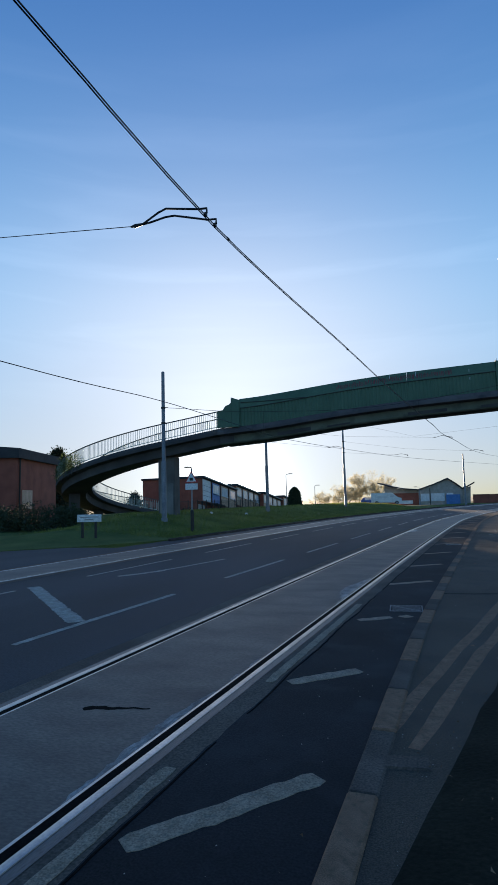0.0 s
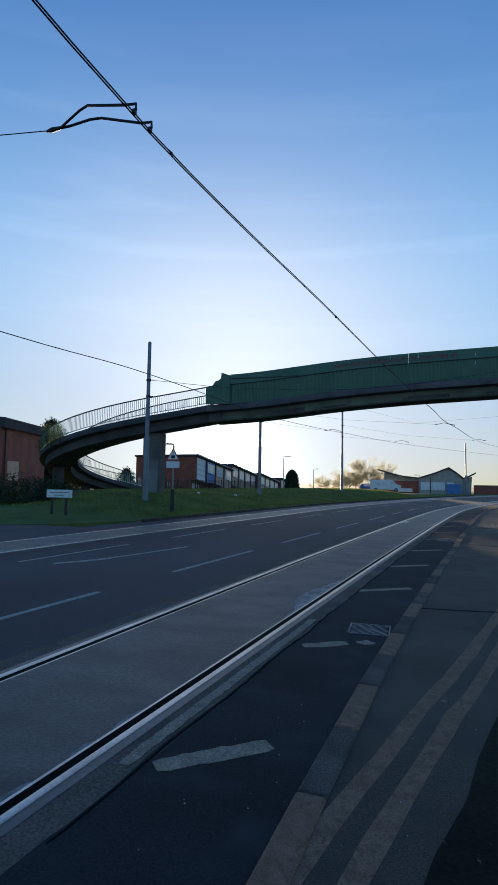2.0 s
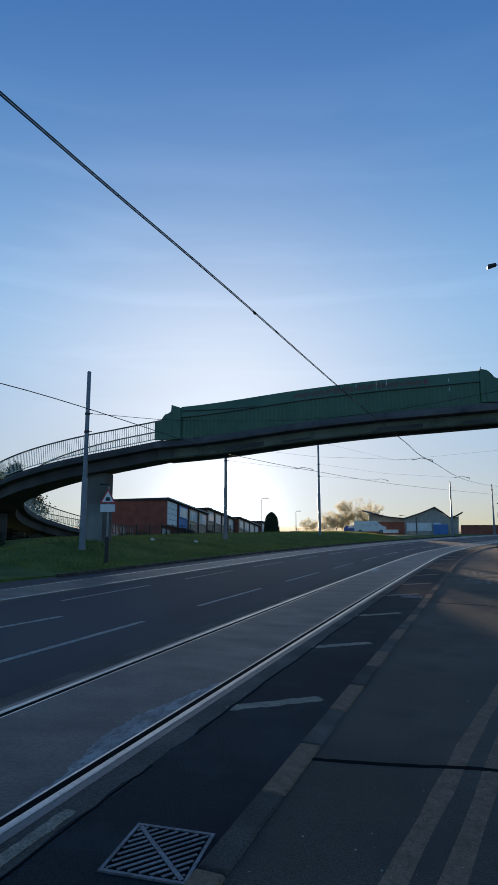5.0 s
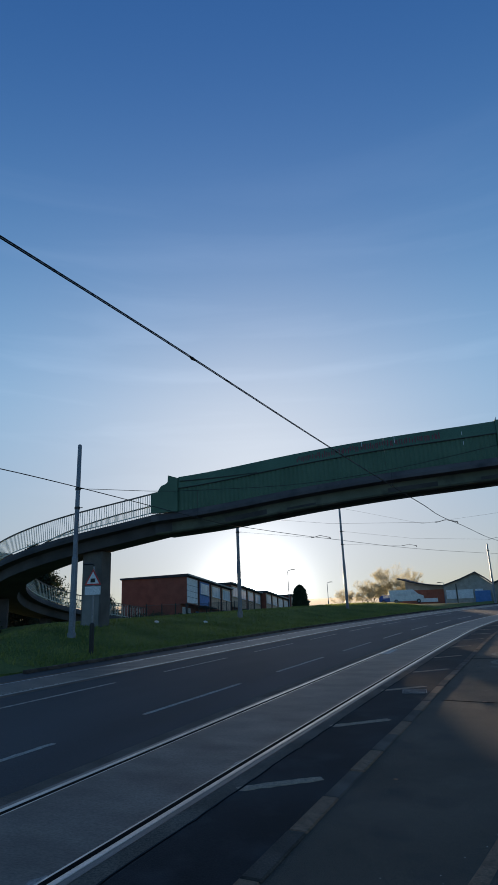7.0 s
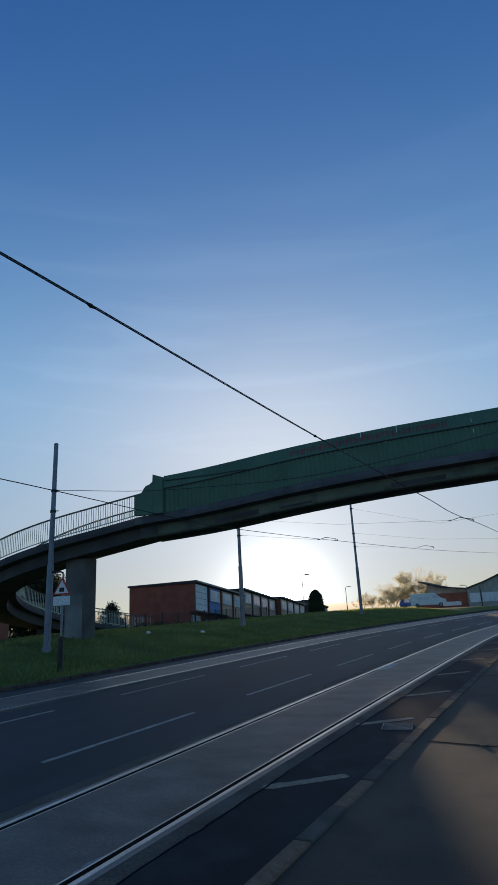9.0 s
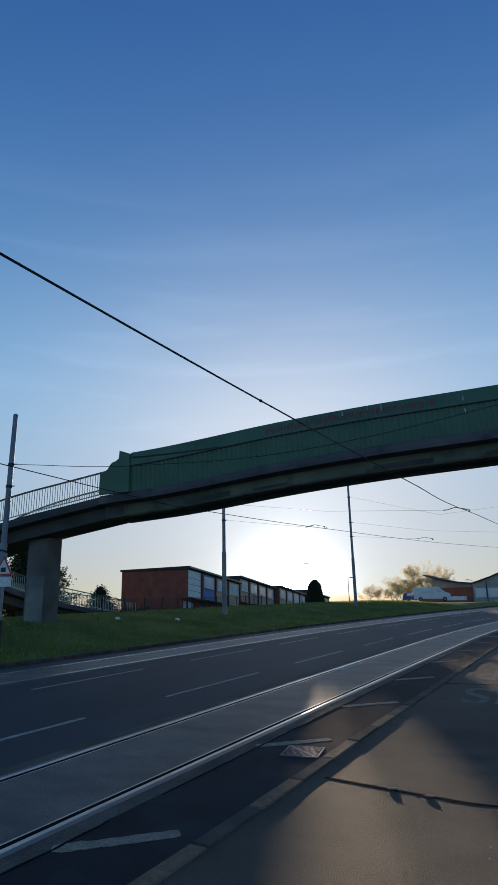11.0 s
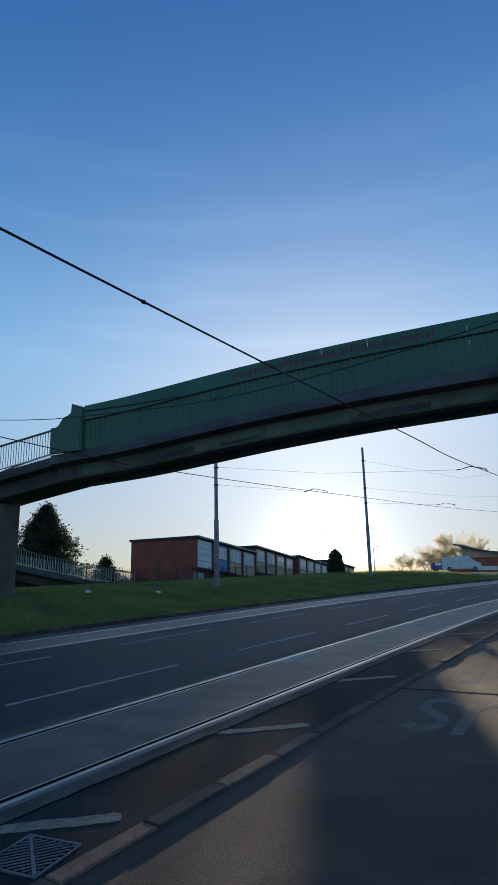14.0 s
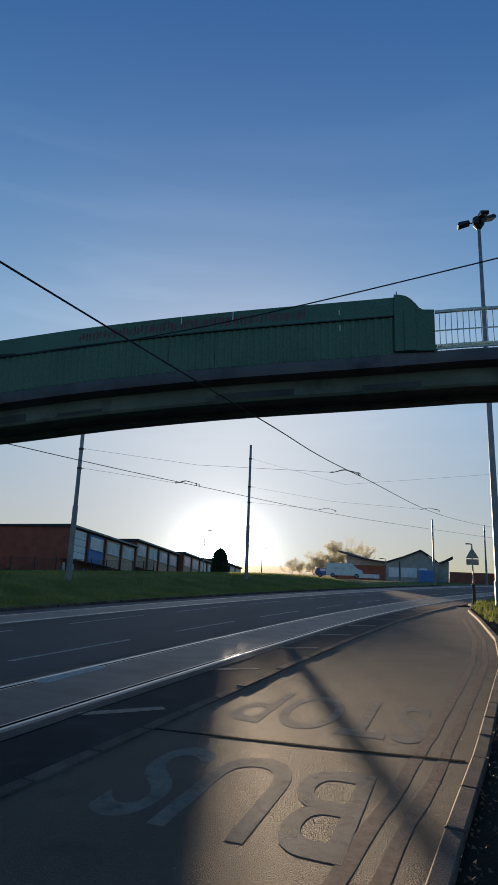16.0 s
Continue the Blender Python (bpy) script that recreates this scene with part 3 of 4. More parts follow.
long_part("deck_edge", BRIDGE_BAND, [(0, 5.52), (0, 5.66), (0.05, 5.86), (BW - 0.05, 5.86), (BW, 5.66), (BW, 5.52), (BW - 0.4, 5.46), (0.4, 5.46)], label="stained concrete deck edge")
for a, b in ((0.42, 0.95), (1.65, 2.18)):
    long_part("girder", GIRDER, [(a + 0.05, 4.98), (a, 5.05), (a, 5.456), (b, 5.456), (b, 5.05), (b - 0.05, 4.98)], label="mossy green concrete girder")
long_part("soffit", BRIDGE_BAND, [(0.96, 5.1), (0.96, 5.2), (1.64, 5.2), (1.64, 5.1)])
for xa, xb, zz in ((-13.0, -12.2, 5.45), (-9.7, -7.8, 5.27), (-6.9, -5.6, 5.15), (-2.45, -0.36, 5.24), (1.4, 2.9, 5.2)):   # straight cut repairs on the girder's face
    rows = [[Vector((x, front(x) + py, pz + arch(x))) for py, pz in ((0.412, 5.056), (0.412, zz), (0.419, zz), (0.419, 5.056))] for x in yrange(xa, xb, 0.3)]
    part("concrete_patch", sweep(bmesh.new(), rows), RAMP_CONC, bridge, "dark patched concrete")
for back in (0, 1):
    y0 = 0.05 if not back else BW - 0.1
    for i in range(6):
        xa, xb = -11.7 + i * 2.33, -11.7 + (i + 1) * 2.33 - (0.016 if i == 3 else 0.0)
        rows = []
        n = 48
        for k in range(n + 1):
            x = xa + (xb - xa) * k / n
            w = 0.014 if k % 4 < 2 else -0.014
            rows.append([Vector((x, front(x) + y0 + w, 5.865 + arch(x))), Vector((x, front(x) + y0 + w - 0.03, 6.9 + arch(x))),
                         Vector((x, front(x) + y0 + 0.05, 6.9 + arch(x))), Vector((x, front(x) + y0 + 0.05, 5.865 + arch(x)))])
        part("parapet_panel", sweep(bmesh.new(), rows), GREEN, bridge)
        rows = [[Vector((x, front(x) + y0 + py, pz + arch(x))) for py, pz in ((-0.075, 6.93), (-0.02, 7.45), (0.0, 7.47), (0.07, 7.47), (0.07, 6.93))] for x in yrange(xa, xb, 0.6)]
        part("upper_panel", sweep(bmesh.new(), rows), GREEN, bridge)
    # black strip draws the shadow line under the upper panels
    long_part("shadow_rail", BLACK, [(y0 - 0.085, 6.895), (y0 - 0.085, 6.926), (y0 + 0.06, 6.926), (y0 + 0.06, 6.895)], -11.7, 2.3)
    if not back:                    # a second lap runs down to the left end
        rows = [[Vector((x, front(x) + y0 + py, z + arch(x))) for py, z in ((-0.092, 6.93 + 0.3 * (-8.0 - x) / 3.6), (-0.092, 6.965 + 0.3 * (-8.0 - x) / 3.6), (-0.02, 6.965 + 0.3 * (-8.0 - x) / 3.6), (-0.02, 6.93 + 0.3 * (-8.0 - x) / 3.6))] for x in yrange(-11.6, -8.0, 0.6)]
        part("lap_strip", sweep(bmesh.new(), rows), BLACK, bridge)
    m = Matrix.Translation((0, front(-12.3) + y0, arch(-12.3)))
    sk = Matrix.Rotation(math.atan(0.222), 4, "Z")
    lo = Matrix.Translation((-12.3, 0, 0))
    part("end_panel", prism(bmesh.new(), [(-0.72, 5.87), (-0.72, 6.78), (-0.5, 6.8), (-0.38, 6.88), (-0.3, 7.02), (-0.2, 7.14), (-0.02, 7.2), (0.1, 7.3), (0.12, 7.62), (0.62, 7.45), (0.62, 5.87)], -0.09, 0.09, m @ lo @ sk), GREEN, bridge)
    part("end_post", box(bmesh.new(), 0.14, 0.6, -0.14, -0.094, 5.87, 7.4, m @ lo @ sk, 0.015), GREEN, bridge)
    m = Matrix.Translation((3.0, front(3.0) + y0, arch(3.0)))
    part("end_panel", prism(bmesh.new(), [(-0.74, 5.87), (-0.74, 7.46), (-0.6, 7.45), (-0.44, 7.41), (-0.32, 7.33), (-0.2, 7.2), (-0.1, 7.06), (0.0, 7.01), (0.28, 7.0), (0.28, 5.87)], -0.09, 0.09, m @ sk), GREEN, bridge)
    part("end_post", box(bmesh.new(), -0.5, -0.2, -0.125, -0.094, 5.87, 7.0, m @ sk, 0.012), GREEN, bridge)
part("stub_pipe", tube(bmesh.new(), [(2.35, front(2.35) + 0.1, 8.6), (2.35, front(2.35) + 0.1, 9.05)], 0.015, 6), GALV, bridge)
for x, z0, z1 in ((-3.3, 7.2, 7.4), (-1.9, 7.15, 7.42), (0.9, 7.05, 7.2), (0.92, 6.6, 6.75)):   # run-down streaks of pale paint
    y = front(x) - 0.045
    part("paint_streak", box(bmesh.new(), x - 0.012, x + 0.012, y - 0.012, y - 0.004, z0 + arch(x), z1 + arch(x)), WHITE, bridge)
for k in range(60):                 # scrawled paint along the top panels
    x = -6.2 + 0.105 * k + random.uniform(-0.03, 0.03)
    z = 7.17 + random.uniform(-0.06, 0.06)
    h = random.uniform(0.08, 0.16)
    y = front(x) - 0.012
    g = box(bmesh.new(), x - 0.022, x + 0.022, y - 0.004, y + 0.012, z - h + arch(x), z + h + arch(x))
    part("graffiti_stroke", g, GRAFFITI, bridge, "faded illegible red spray paint")


HD, L1, RC = 3.368, 2.82, 10.93
P0 = Vector((-13.06, 31.46))
D0 = Vector((math.cos(HD), math.sin(HD)))
N0 = Vector((D0.y, -D0.x))
CEN = P0 + D0 * L1 + N0 * RC


def ramp_point(s):
    """Centre line of the ramp, s metres from the bridge end: place, heading, height."""
    z = 5.9 - 0.177 * s
    if s < L1:
        return P0 + D0 * s, D0, z
    r = Matrix.Rotation(-(s - L1) / RC, 2)
    return CEN + r @ (-N0 * RC), r @ D0, z


RAMP = 31.0


def ramp_off(s, o, dz=0.0):
    p, d, z = ramp_point(s)
    q = p + Vector((d.y, -d.x)) * o          # the inside of the bend is to the right
    return Vector((q.x, q.y, z + dz))


ss = yrange(0, RAMP, 0.5)
H = BW / 2
part("ramp_deck", sweep(bmesh.new(), [[ramp_off(s, o, dz) for o, dz in ((-H, -0.34), (-H, -0.18), (-H + 0.05, 0.0), (H - 0.05, 0.0), (H, -0.18), (H, -0.34), (H - 0.4, -0.4), (-H + 0.4, -0.4))] for s in ss]), RAMP_CONC, bridge, "stained concrete ramp deck with shade in its colour")
part("ramp_girder", sweep(bmesh.new(), [[ramp_off(s, o, dz) for o, dz in ((-0.85, -0.9), (-0.9, -0.404), (0.9, -0.404), (0.85, -0.9))] for s in ss]), RAMP_CONC, bridge, "dark concrete girder")
for o in (-H + 0.1, H - 0.1):
    part("handrail", sweep(bmesh.new(), [[ramp_off(s, o + a, dz) for a, dz in ((-0.035, 1.0), (-0.035, 1.06), (0.035, 1.06), (0.035, 1.0))] for s in ss]), HANDRAIL, bridge)
    part("bottom_rail", sweep(bmesh.new(), [[ramp_off(s, o + a, dz) for a, dz in ((-0.02, 0.1), (-0.02, 0.14), (0.02, 0.14), (0.02, 0.1))] for s in ss]), RAILING, bridge)
# sheeted lengths of the outer railing
for a, b in ((11.5, 14.6), (17.5, 23.0)):
    part("infill_sheet", sweep(bmesh.new(), [[ramp_off(s, -H + 0.1 + w, dz) for w, dz in ((-0.015, 0.14), (-0.015, 1.0), (0.015, 1.0), (0.015, 0.14))] for s in yrange(a, b, 0.4)]), SHEET, bridge, "dull green infill sheet")
barm = bpy.data.meshes.new("baluster")
bmt = box(bmesh.new(), -0.01, 0.01, -0.01, 0.01, 0.14, 1.0)
bmt.to_mesh(barm)
bmt.free()
barm.materials.append(RAILING)
far_bars = bmesh.new()
for o in (-H + 0.1, H - 0.1):
    for i in range(int(RAMP / 0.115)):
        q = ramp_off(0.08 + i * 0.115, o)
        if i * 0.115 < (15 if o < 0 else 5):
            ob = new("baluster", barm)
            ob.parent = bridge
            ob.matrix_world = Matrix.Translation(q)
        elif o < 0 or i * 0.115 < 12 or i % 2 == 0:
            box(far_bars, q.x - 0.009, q.x + 0.009, q.y - 0.009, q.y + 0.009, q.z + 0.14, q.z + 1.0)
part("railing_infill", far_bars, RAILING, bridge)["kind"] = "stuff"
for y0 in (0.1, BW - 0.1):
    for z0, z1, w in ((6.93, 7.0, 0.04), (6.42, 6.45, 0.012), (5.92, 5.97, 0.03)):
        long_part("handrail", RAILING, [(y0 - w, z0), (y0 - w, z1), (y0 + w, z1), (y0 + w, z0)], XR + 0.03, 16)
    for i in range(50):
        x = XR + 0.14 + i * 0.145
        ob = new("baluster", barm)
        ob.parent = bridge
        ob.matrix_world = Matrix.Translation((x, front(x) + y0, 5.86 + arch(x))) @ Matrix.Diagonal((1, 1, 1.08, 1))


def pier(s, w, t, foot, material=CONCRETE_OLD):
    p, d, z = ramp_point(s)
    bm = box(bmesh.new(), -w / 2, w / 2, -t / 2, t / 2, foot, z - 0.89, bevel=0.04)
    bm.transform(pose(p.x, p.y, 0, 0, 0, math.degrees(math.atan2(d.y, d.x))))
    ob = part("pier", bm, material, bridge, "weathered concrete pier")
    if foot > 0:                        # old paint left on its lower half
        bm = box(bmesh.new(), -w / 2 + 0.1, w / 2 - 0.08, -t / 2 - 0.004, t / 2 + 0.004, foot, 2.75)
        bm.transform(pose(p.x, p.y, 0, 0, 0, math.degrees(math.atan2(d.y, d.x))))
        part("painted_patch", bm, CONCRETE_OLD, ob, "pale worn paint on the lower half")
    return ob


pier(3.7, 1.05, 0.95, 0.3, PIER)
# piers below the loop also take the concrete toned down for shade
pier(14.5, 0.75, 0.75, -0.6, RAMP_CONC)
pier(22.0, 0.6, 0.6, -0.6, RAMP_CONC)
part("pier", box(bmesh.new(), 10.0, 11.0, front(10.5) + 0.8, front(10.5) + 1.8, 0, 6.25, bevel=0.04), CONCRETE_OLD, bridge)

# ---- tram poles and wires ----


def pole(x, y, z0, z1, r=0.105, brackets=()):
    t = thing("tram_pole", "grey steel tram wire pole standing on grass", "pole", "tram poles", at=Matrix.Translation((x, y, z0)))
    h = z1 - z0
    part("shaft", tube(bmesh.new(), [(0, 0, -0.3), (0, 0, h * 0.4), (0, 0, h * 0.405), (0, 0, h)], [r * 1.3, r * 1.25, r, r * 0.85], 12), GALV, t)
    part("cap", tube(bmesh.new(), [(0, 0, h), (0, 0, h + 0.06)], [r * 0.95, r * 0.6], 12), GALV, t)
    part("base_collar", tube(bmesh.new(), [(0, 0, -0.1), (0, 0, 0.25)], r * 1.7, 12), GALV, t)
    for b in brackets:
        part("clamp", tube(bmesh.new(), [(0, 0, b - z0), (0, 0, b - z0 + 0.1)], r * 1.15, 12), BLACK, t)
        part("eye_bolt", tube(bmesh.new(), [(r, 0, b - z0 + 0.05), (r + 0.16, 0.02, b - z0 + 0.05)], 0.02, 6), BLACK, t)
    return t


pole(-15.06, 27.1, 0.5, 8.78, brackets=(6.75, 5.9))
pole(-14.3, 42.5, 0.85, 9.5, brackets=(8.3, 7.2, 6.2))
pole(-11.3, 59.5, 0.5, 10.9, brackets=(9.8, 7.6, 6.4))
pole(0.9, 91.2, 0.2, 7.9, brackets=(7.0,))
pole(-15.5, 5.0, -0.1, 8.6, brackets=(6.6,))
pole(14.0, 29.0, 0.2, 9.2, brackets=(8.4,))
pole(7.2, 103.0, 0.3, 8.2, brackets=(7.3,))


def curve(pts, step=1.0):
    """A smooth line through pts."""
    p = [Vector(q) for q in pts]
    p = [p[0] * 2 - p[1]] + p + [p[-1] * 2 - p[-2]]
    out = []
    for a, b, c, d in zip(p, p[1:], p[2:], p[3:]):
        n = max(1, int((c - b).length / step))
        for k in range(n):
            t = k / n
            out.append(0.5 * (2 * b + (c - a) * t + (2 * a - 5 * b + 4 * c - d) * t * t + (3 * b - a - 3 * c + d) * t ** 3))
    return out + [p[-2]]


def wire(name, pts, r=0.012, label="thin dark overhead tram wire"):
    pts = curve(pts) if len(pts) > 3 else pts
    return tagged(link(name, tube(bmesh.new(), pts, r, 6), WIRE), label, "wire", "tram wires")


CW = [(-3.0, -14, 5.65), (-3.09, 2.0, 5.53), (-3.1, 4.5, 5.48), (-3.09, 7.0, 5.45), (-2.95, 10.0, 5.49), (-2.7, 14.0, 5.57), (-2.14, 22.0, 5.58), (-1.22, 33.0, 5.6), (-0.28, 43.2, 5.71), (4.2, 70, 6.0), (19, 104, 6.2)]
for dx in (-0.014, 0.014):
    wire("contact_wire", [(x + dx, y, z) for x, y, z in CW], 0.0085)
wire("contact_wire", [(-12.5, -10, 5.6), (-11.5, 11.8, 5.5), (-10.5, 19.1, 5.45), (-9.5, 28.5, 5.1), (-9.4, 32, 5.15), (-8.35, 44, 5.48), (-3.9, 66, 5.85), (9, 100, 6.2)], 0.014)


def registration(x, y, z, side, drop=0.07):
    """A pair of bent arms that hold the twin contact wire from a span wire."""
    t = thing("registration_arm", "pair of bent dark arms holding the overhead wire", "overhead fitting", "registration arms", at=Matrix.Translation((x, y, z)))
    for dy, lift in ((-0.16, 0.0), (0.16, 0.02)):
        pts = [(side * 1.08, 0, 0.17), (side * 0.98, dy * 0.2, 0.19), (side * 0.75, dy * 0.6, 0.24 + lift), (side * 0.62, dy * 0.8, 0.25 + lift), (side * 0.1, dy, drop + 0.045), (0.03, dy, drop + 0.03), (0.03, dy, 0.03)]
        part("arm", tube(bmesh.new(), pts, 0.015, 6), BLACK, t)
        part("wire_grip", box(bmesh.new(), -0.012, 0.03, dy - 0.025, dy + 0.025, -0.015, 0.04, bevel=0.006), BLACK, t)
    part("insulator", tube(bmesh.new(), [(side * 1.28, 0, 0.17), (side * 1.2, 0, 0.17), (side * 1.08, 0, 0.17)], [0.012, 0.03, 0.02], 8), BLACK, t)
    return t


registration(-3.09, 6.88, 5.45, -1)
wire("span_wire", [(-4.37, 6.87, 5.62), (-6.9, 6.7, 5.85), (-15.4, 5.05, 6.8)], 0.006)
registration(-0.26, 43.2, 5.71, -1)
wire("span_wire", [(-1.54, 43.2, 5.88), (-7.8, 42.8, 6.3), (-14.2, 42.3, 7.25)], 0.0065)
registration(-8.33, 44.0, 5.48, -1)
wire("span_wire", [(-9.6, 43.9, 5.65), (-14.2, 42.3, 6.25)], 0.0065)
wire("span_wire", [(-11.2, 59.5, 9.85), (-4, 60, 7.8), (12, 62, 9.0)], 0.0065)
registration(-4.8, 60.5, 5.85, -1)
wire("span_wire", [(-6.05, 60.4, 6.02), (-11.2, 59.5, 6.45)], 0.0065)
registration(2.5, 61.0, 5.92, -1)
wire("span_wire", [(1.25, 61.0, 6.09), (-5, 60.4, 6.6), (-11.2, 59.5, 7.65)], 0.0065)
wire("span_wire", [(-14.95, 27.1, 6.8), (-9.3, 27.9, 6.24), (-1.3, 28.3, 6.25), (13.9, 29.0, 8.5)], 0.012)
wire("dropper", [(-1.62, 28.29, 6.24), (-1.62, 28.3, 5.6)], 0.008)
wire("dropper", [(-9.5, 27.88, 6.25), (-9.52, 27.9, 5.13)], 0.008)
for x, y, z, r in ((-3.06, 7.5, 5.457, 0.016), (-2.643, 14.95, 5.574, 0.03), (-2.555, 16.1, 5.577, 0.014), (-2.13, 22.15, 5.58, 0.034), (-2.1, 22.6, 5.58, 0.016)):
    tagged(link("wire_splice", tube(bmesh.new(), [(x, y - 0.07, z), (x, y, z), (x, y + 0.07, z)], [r * 0.5, r, r * 0.5], 8), WIRE), "small dark splice clamp on the overhead wire", "overhead fitting", "splice clamps")

# ---- signs and lamps ----
t = thing("street_name_sign", "white street name board on two dark posts", "sign", at=pose(-15.0, 20.4, 0.05, 0, 0, 10))
part("board", box(bmesh.new(), -0.56, 0.56, -0.012, 0.012, 0.78, 1.1, bevel=0.01), SIGN_WHITE, t)
for x in (-0.33, 0.28):
    part("post", box(bmesh.new(), x - 0.05, x + 0.05, 0.014, 0.09, -0.3, 0.95, bevel=0.01), BLACK, t)
for z, w in ((0.99, 0.42), (0.88, 0.2)):
    part("lettering_bar", box(bmesh.new(), -w, w, -0.016, -0.0125, z - 0.016, z + 0.016), SIGN_BACK, t, "unreadable line of grey lettering")


def warning_sign(x, y, z, turn, face, label):
    t = thing("warning_sign", label, "road sign", "warning signs", at=pose(x, y, z, 0, 0, turn))
    part("post", tube(bmesh.new(), [(0, 0, -0.3), (0, 0, 3.0)], 0.038, 10), SIGN_BACK, t)
    part("post_sleeve", tube(bmesh.new(), [(0, 0, -0.2), (0, 0, 0.95), (0, 0, 1.0)], [0.085, 0.085, 0.05], 10), BLACK, t)
    part("triangle_plate", prism(bmesh.new(), [(-0.33, 2.33), (0.33, 2.33), (0, 2.9)], -0.062, -0.045), SIGN_RED if face else SIGN_BACK, t)
    if face:
        part("face", prism(bmesh.new(), [(-0.25, 2.375), (0.25, 2.375), (0, 2.81)], -0.068, -0.063), SIGN_WHITE, t)
        part("pictogram", box(bmesh.new(), -0.09, 0.09, -0.072, -0.0685, 2.42, 2.56), BLACK, t, "plain dark symbol")
    part("lower_plate", box(bmesh.new(), -0.31, 0.31, -0.06, -0.045, 1.98, 2.28, bevel=0.004), SIGN_WHITE if face else SIGN_BACK, t)
    part("lamp_arm", tube(bmesh.new(), [(0, 0, 2.95), (0, -0.02, 3.05), (-0.05, -0.1, 3.08), (-0.3, -0.22, 3.08)], [0.025, 0.025, 0.03, 0.035], 8), BLACK, t)
    return t


warning_sign(-12.3, 24.9, 0.2, 12, True, "red bordered triangular warning sign with plate on a post")
warning_sign(4.35, 52, 0.2, 0, False, "grey back of a triangular warning sign on a post")

t = thing("lighting_mast", "tall grey lighting mast with a ring of floodlights", "street lamp", at=Matrix.Translation((5.55, 51.0, 0.2)))
part("mast", tube(bmesh.new(), [(0, 0, -0.3), (0, 0, 1.2), (0, 0, 1.22), (0, 0, 21.4)], [0.24, 0.24, 0.19, 0.09], 12), GALV, t)
part("crown", tube(bmesh.new(), [(0, 0, 21.2), (0, 0, 21.5), (0, 0, 21.9), (0, 0, 22.0)], [0.12, 0.32, 0.34, 0.16], 12), BLACK, t)
for k, a in enumerate((185, 35, 285)):
    m = pose(0, 0, 21.7, 0, 0, a) @ pose(0, 0, 0, 0, 8 if k != 1 else -25, 0)
    part("arm", tube(bmesh.new(), [m @ Vector((0.3, 0, 0)), m @ Vector((0.55, 0, 0))], 0.04, 8), BLACK, t)
    part("floodlight", prism(bmesh.new(), [(0.5, -0.03), (0.55, 0.12), (1.1, 0.14), (1.2, 0.0), (1.15, -0.1)], -0.22, 0.22, m), BLACK, t)


def street_lamp(x, y, z, h, turn=0.0):
    t = thing("street_lamp", "thin grey street lamp far along the road", "street lamp", "street lamps", at=pose(x, y, z, 0, 0, turn))
    part("column", tube(bmesh.new(), [(0, 0, -0.3), (0, 0, 1.2), (0, 0, 1.22), (0, 0, h), (0.1, 0, h + 0.12), (0.5, 0, h + 0.16)], [0.09, 0.09, 0.06, 0.045, 0.04, 0.035], 8), GALV, t)
    part("lantern", prism(bmesh.new(), [(0.4, h + 0.12), (0.45, h + 0.24), (0.95, h + 0.22), (1.0, h + 0.12)], -0.12, 0.12), BLACK, t)


street_lamp(-23.3, 78, -0.2, 5.4)
street_lamp(-26.2, 107, 0.0, 4.2)
street_lamp(-6.9, 110, 0.3, 3.0, 180)
street_lamp(6.4, 68, 0.4, 5.4)

# ---- terraced houses ----


def window(parent, x, y0, y1, z0, z1, n):
    """A window in a wall whose outside faces +x."""
    w = part("window", box(bmesh.new(), x, x + 0.05, y0, y1, z0, z1), WHITE, parent, "white framed window")
    step = (y1 - y0) / n
    for k in range(n):
        part("pane", box(bmesh.new(), x + 0.03, x + 0.056, y0 + k * step + 0.06, y0 + (k + 1) * step - 0.06, z0 + 0.07, z1 - 0.07), GLASS, w)
    part("sill", box(bmesh.new(), x, x + 0.12, y0 - 0.05, y1 + 0.05, z0 - 0.06, z0 - 0.004), WHITE, w)


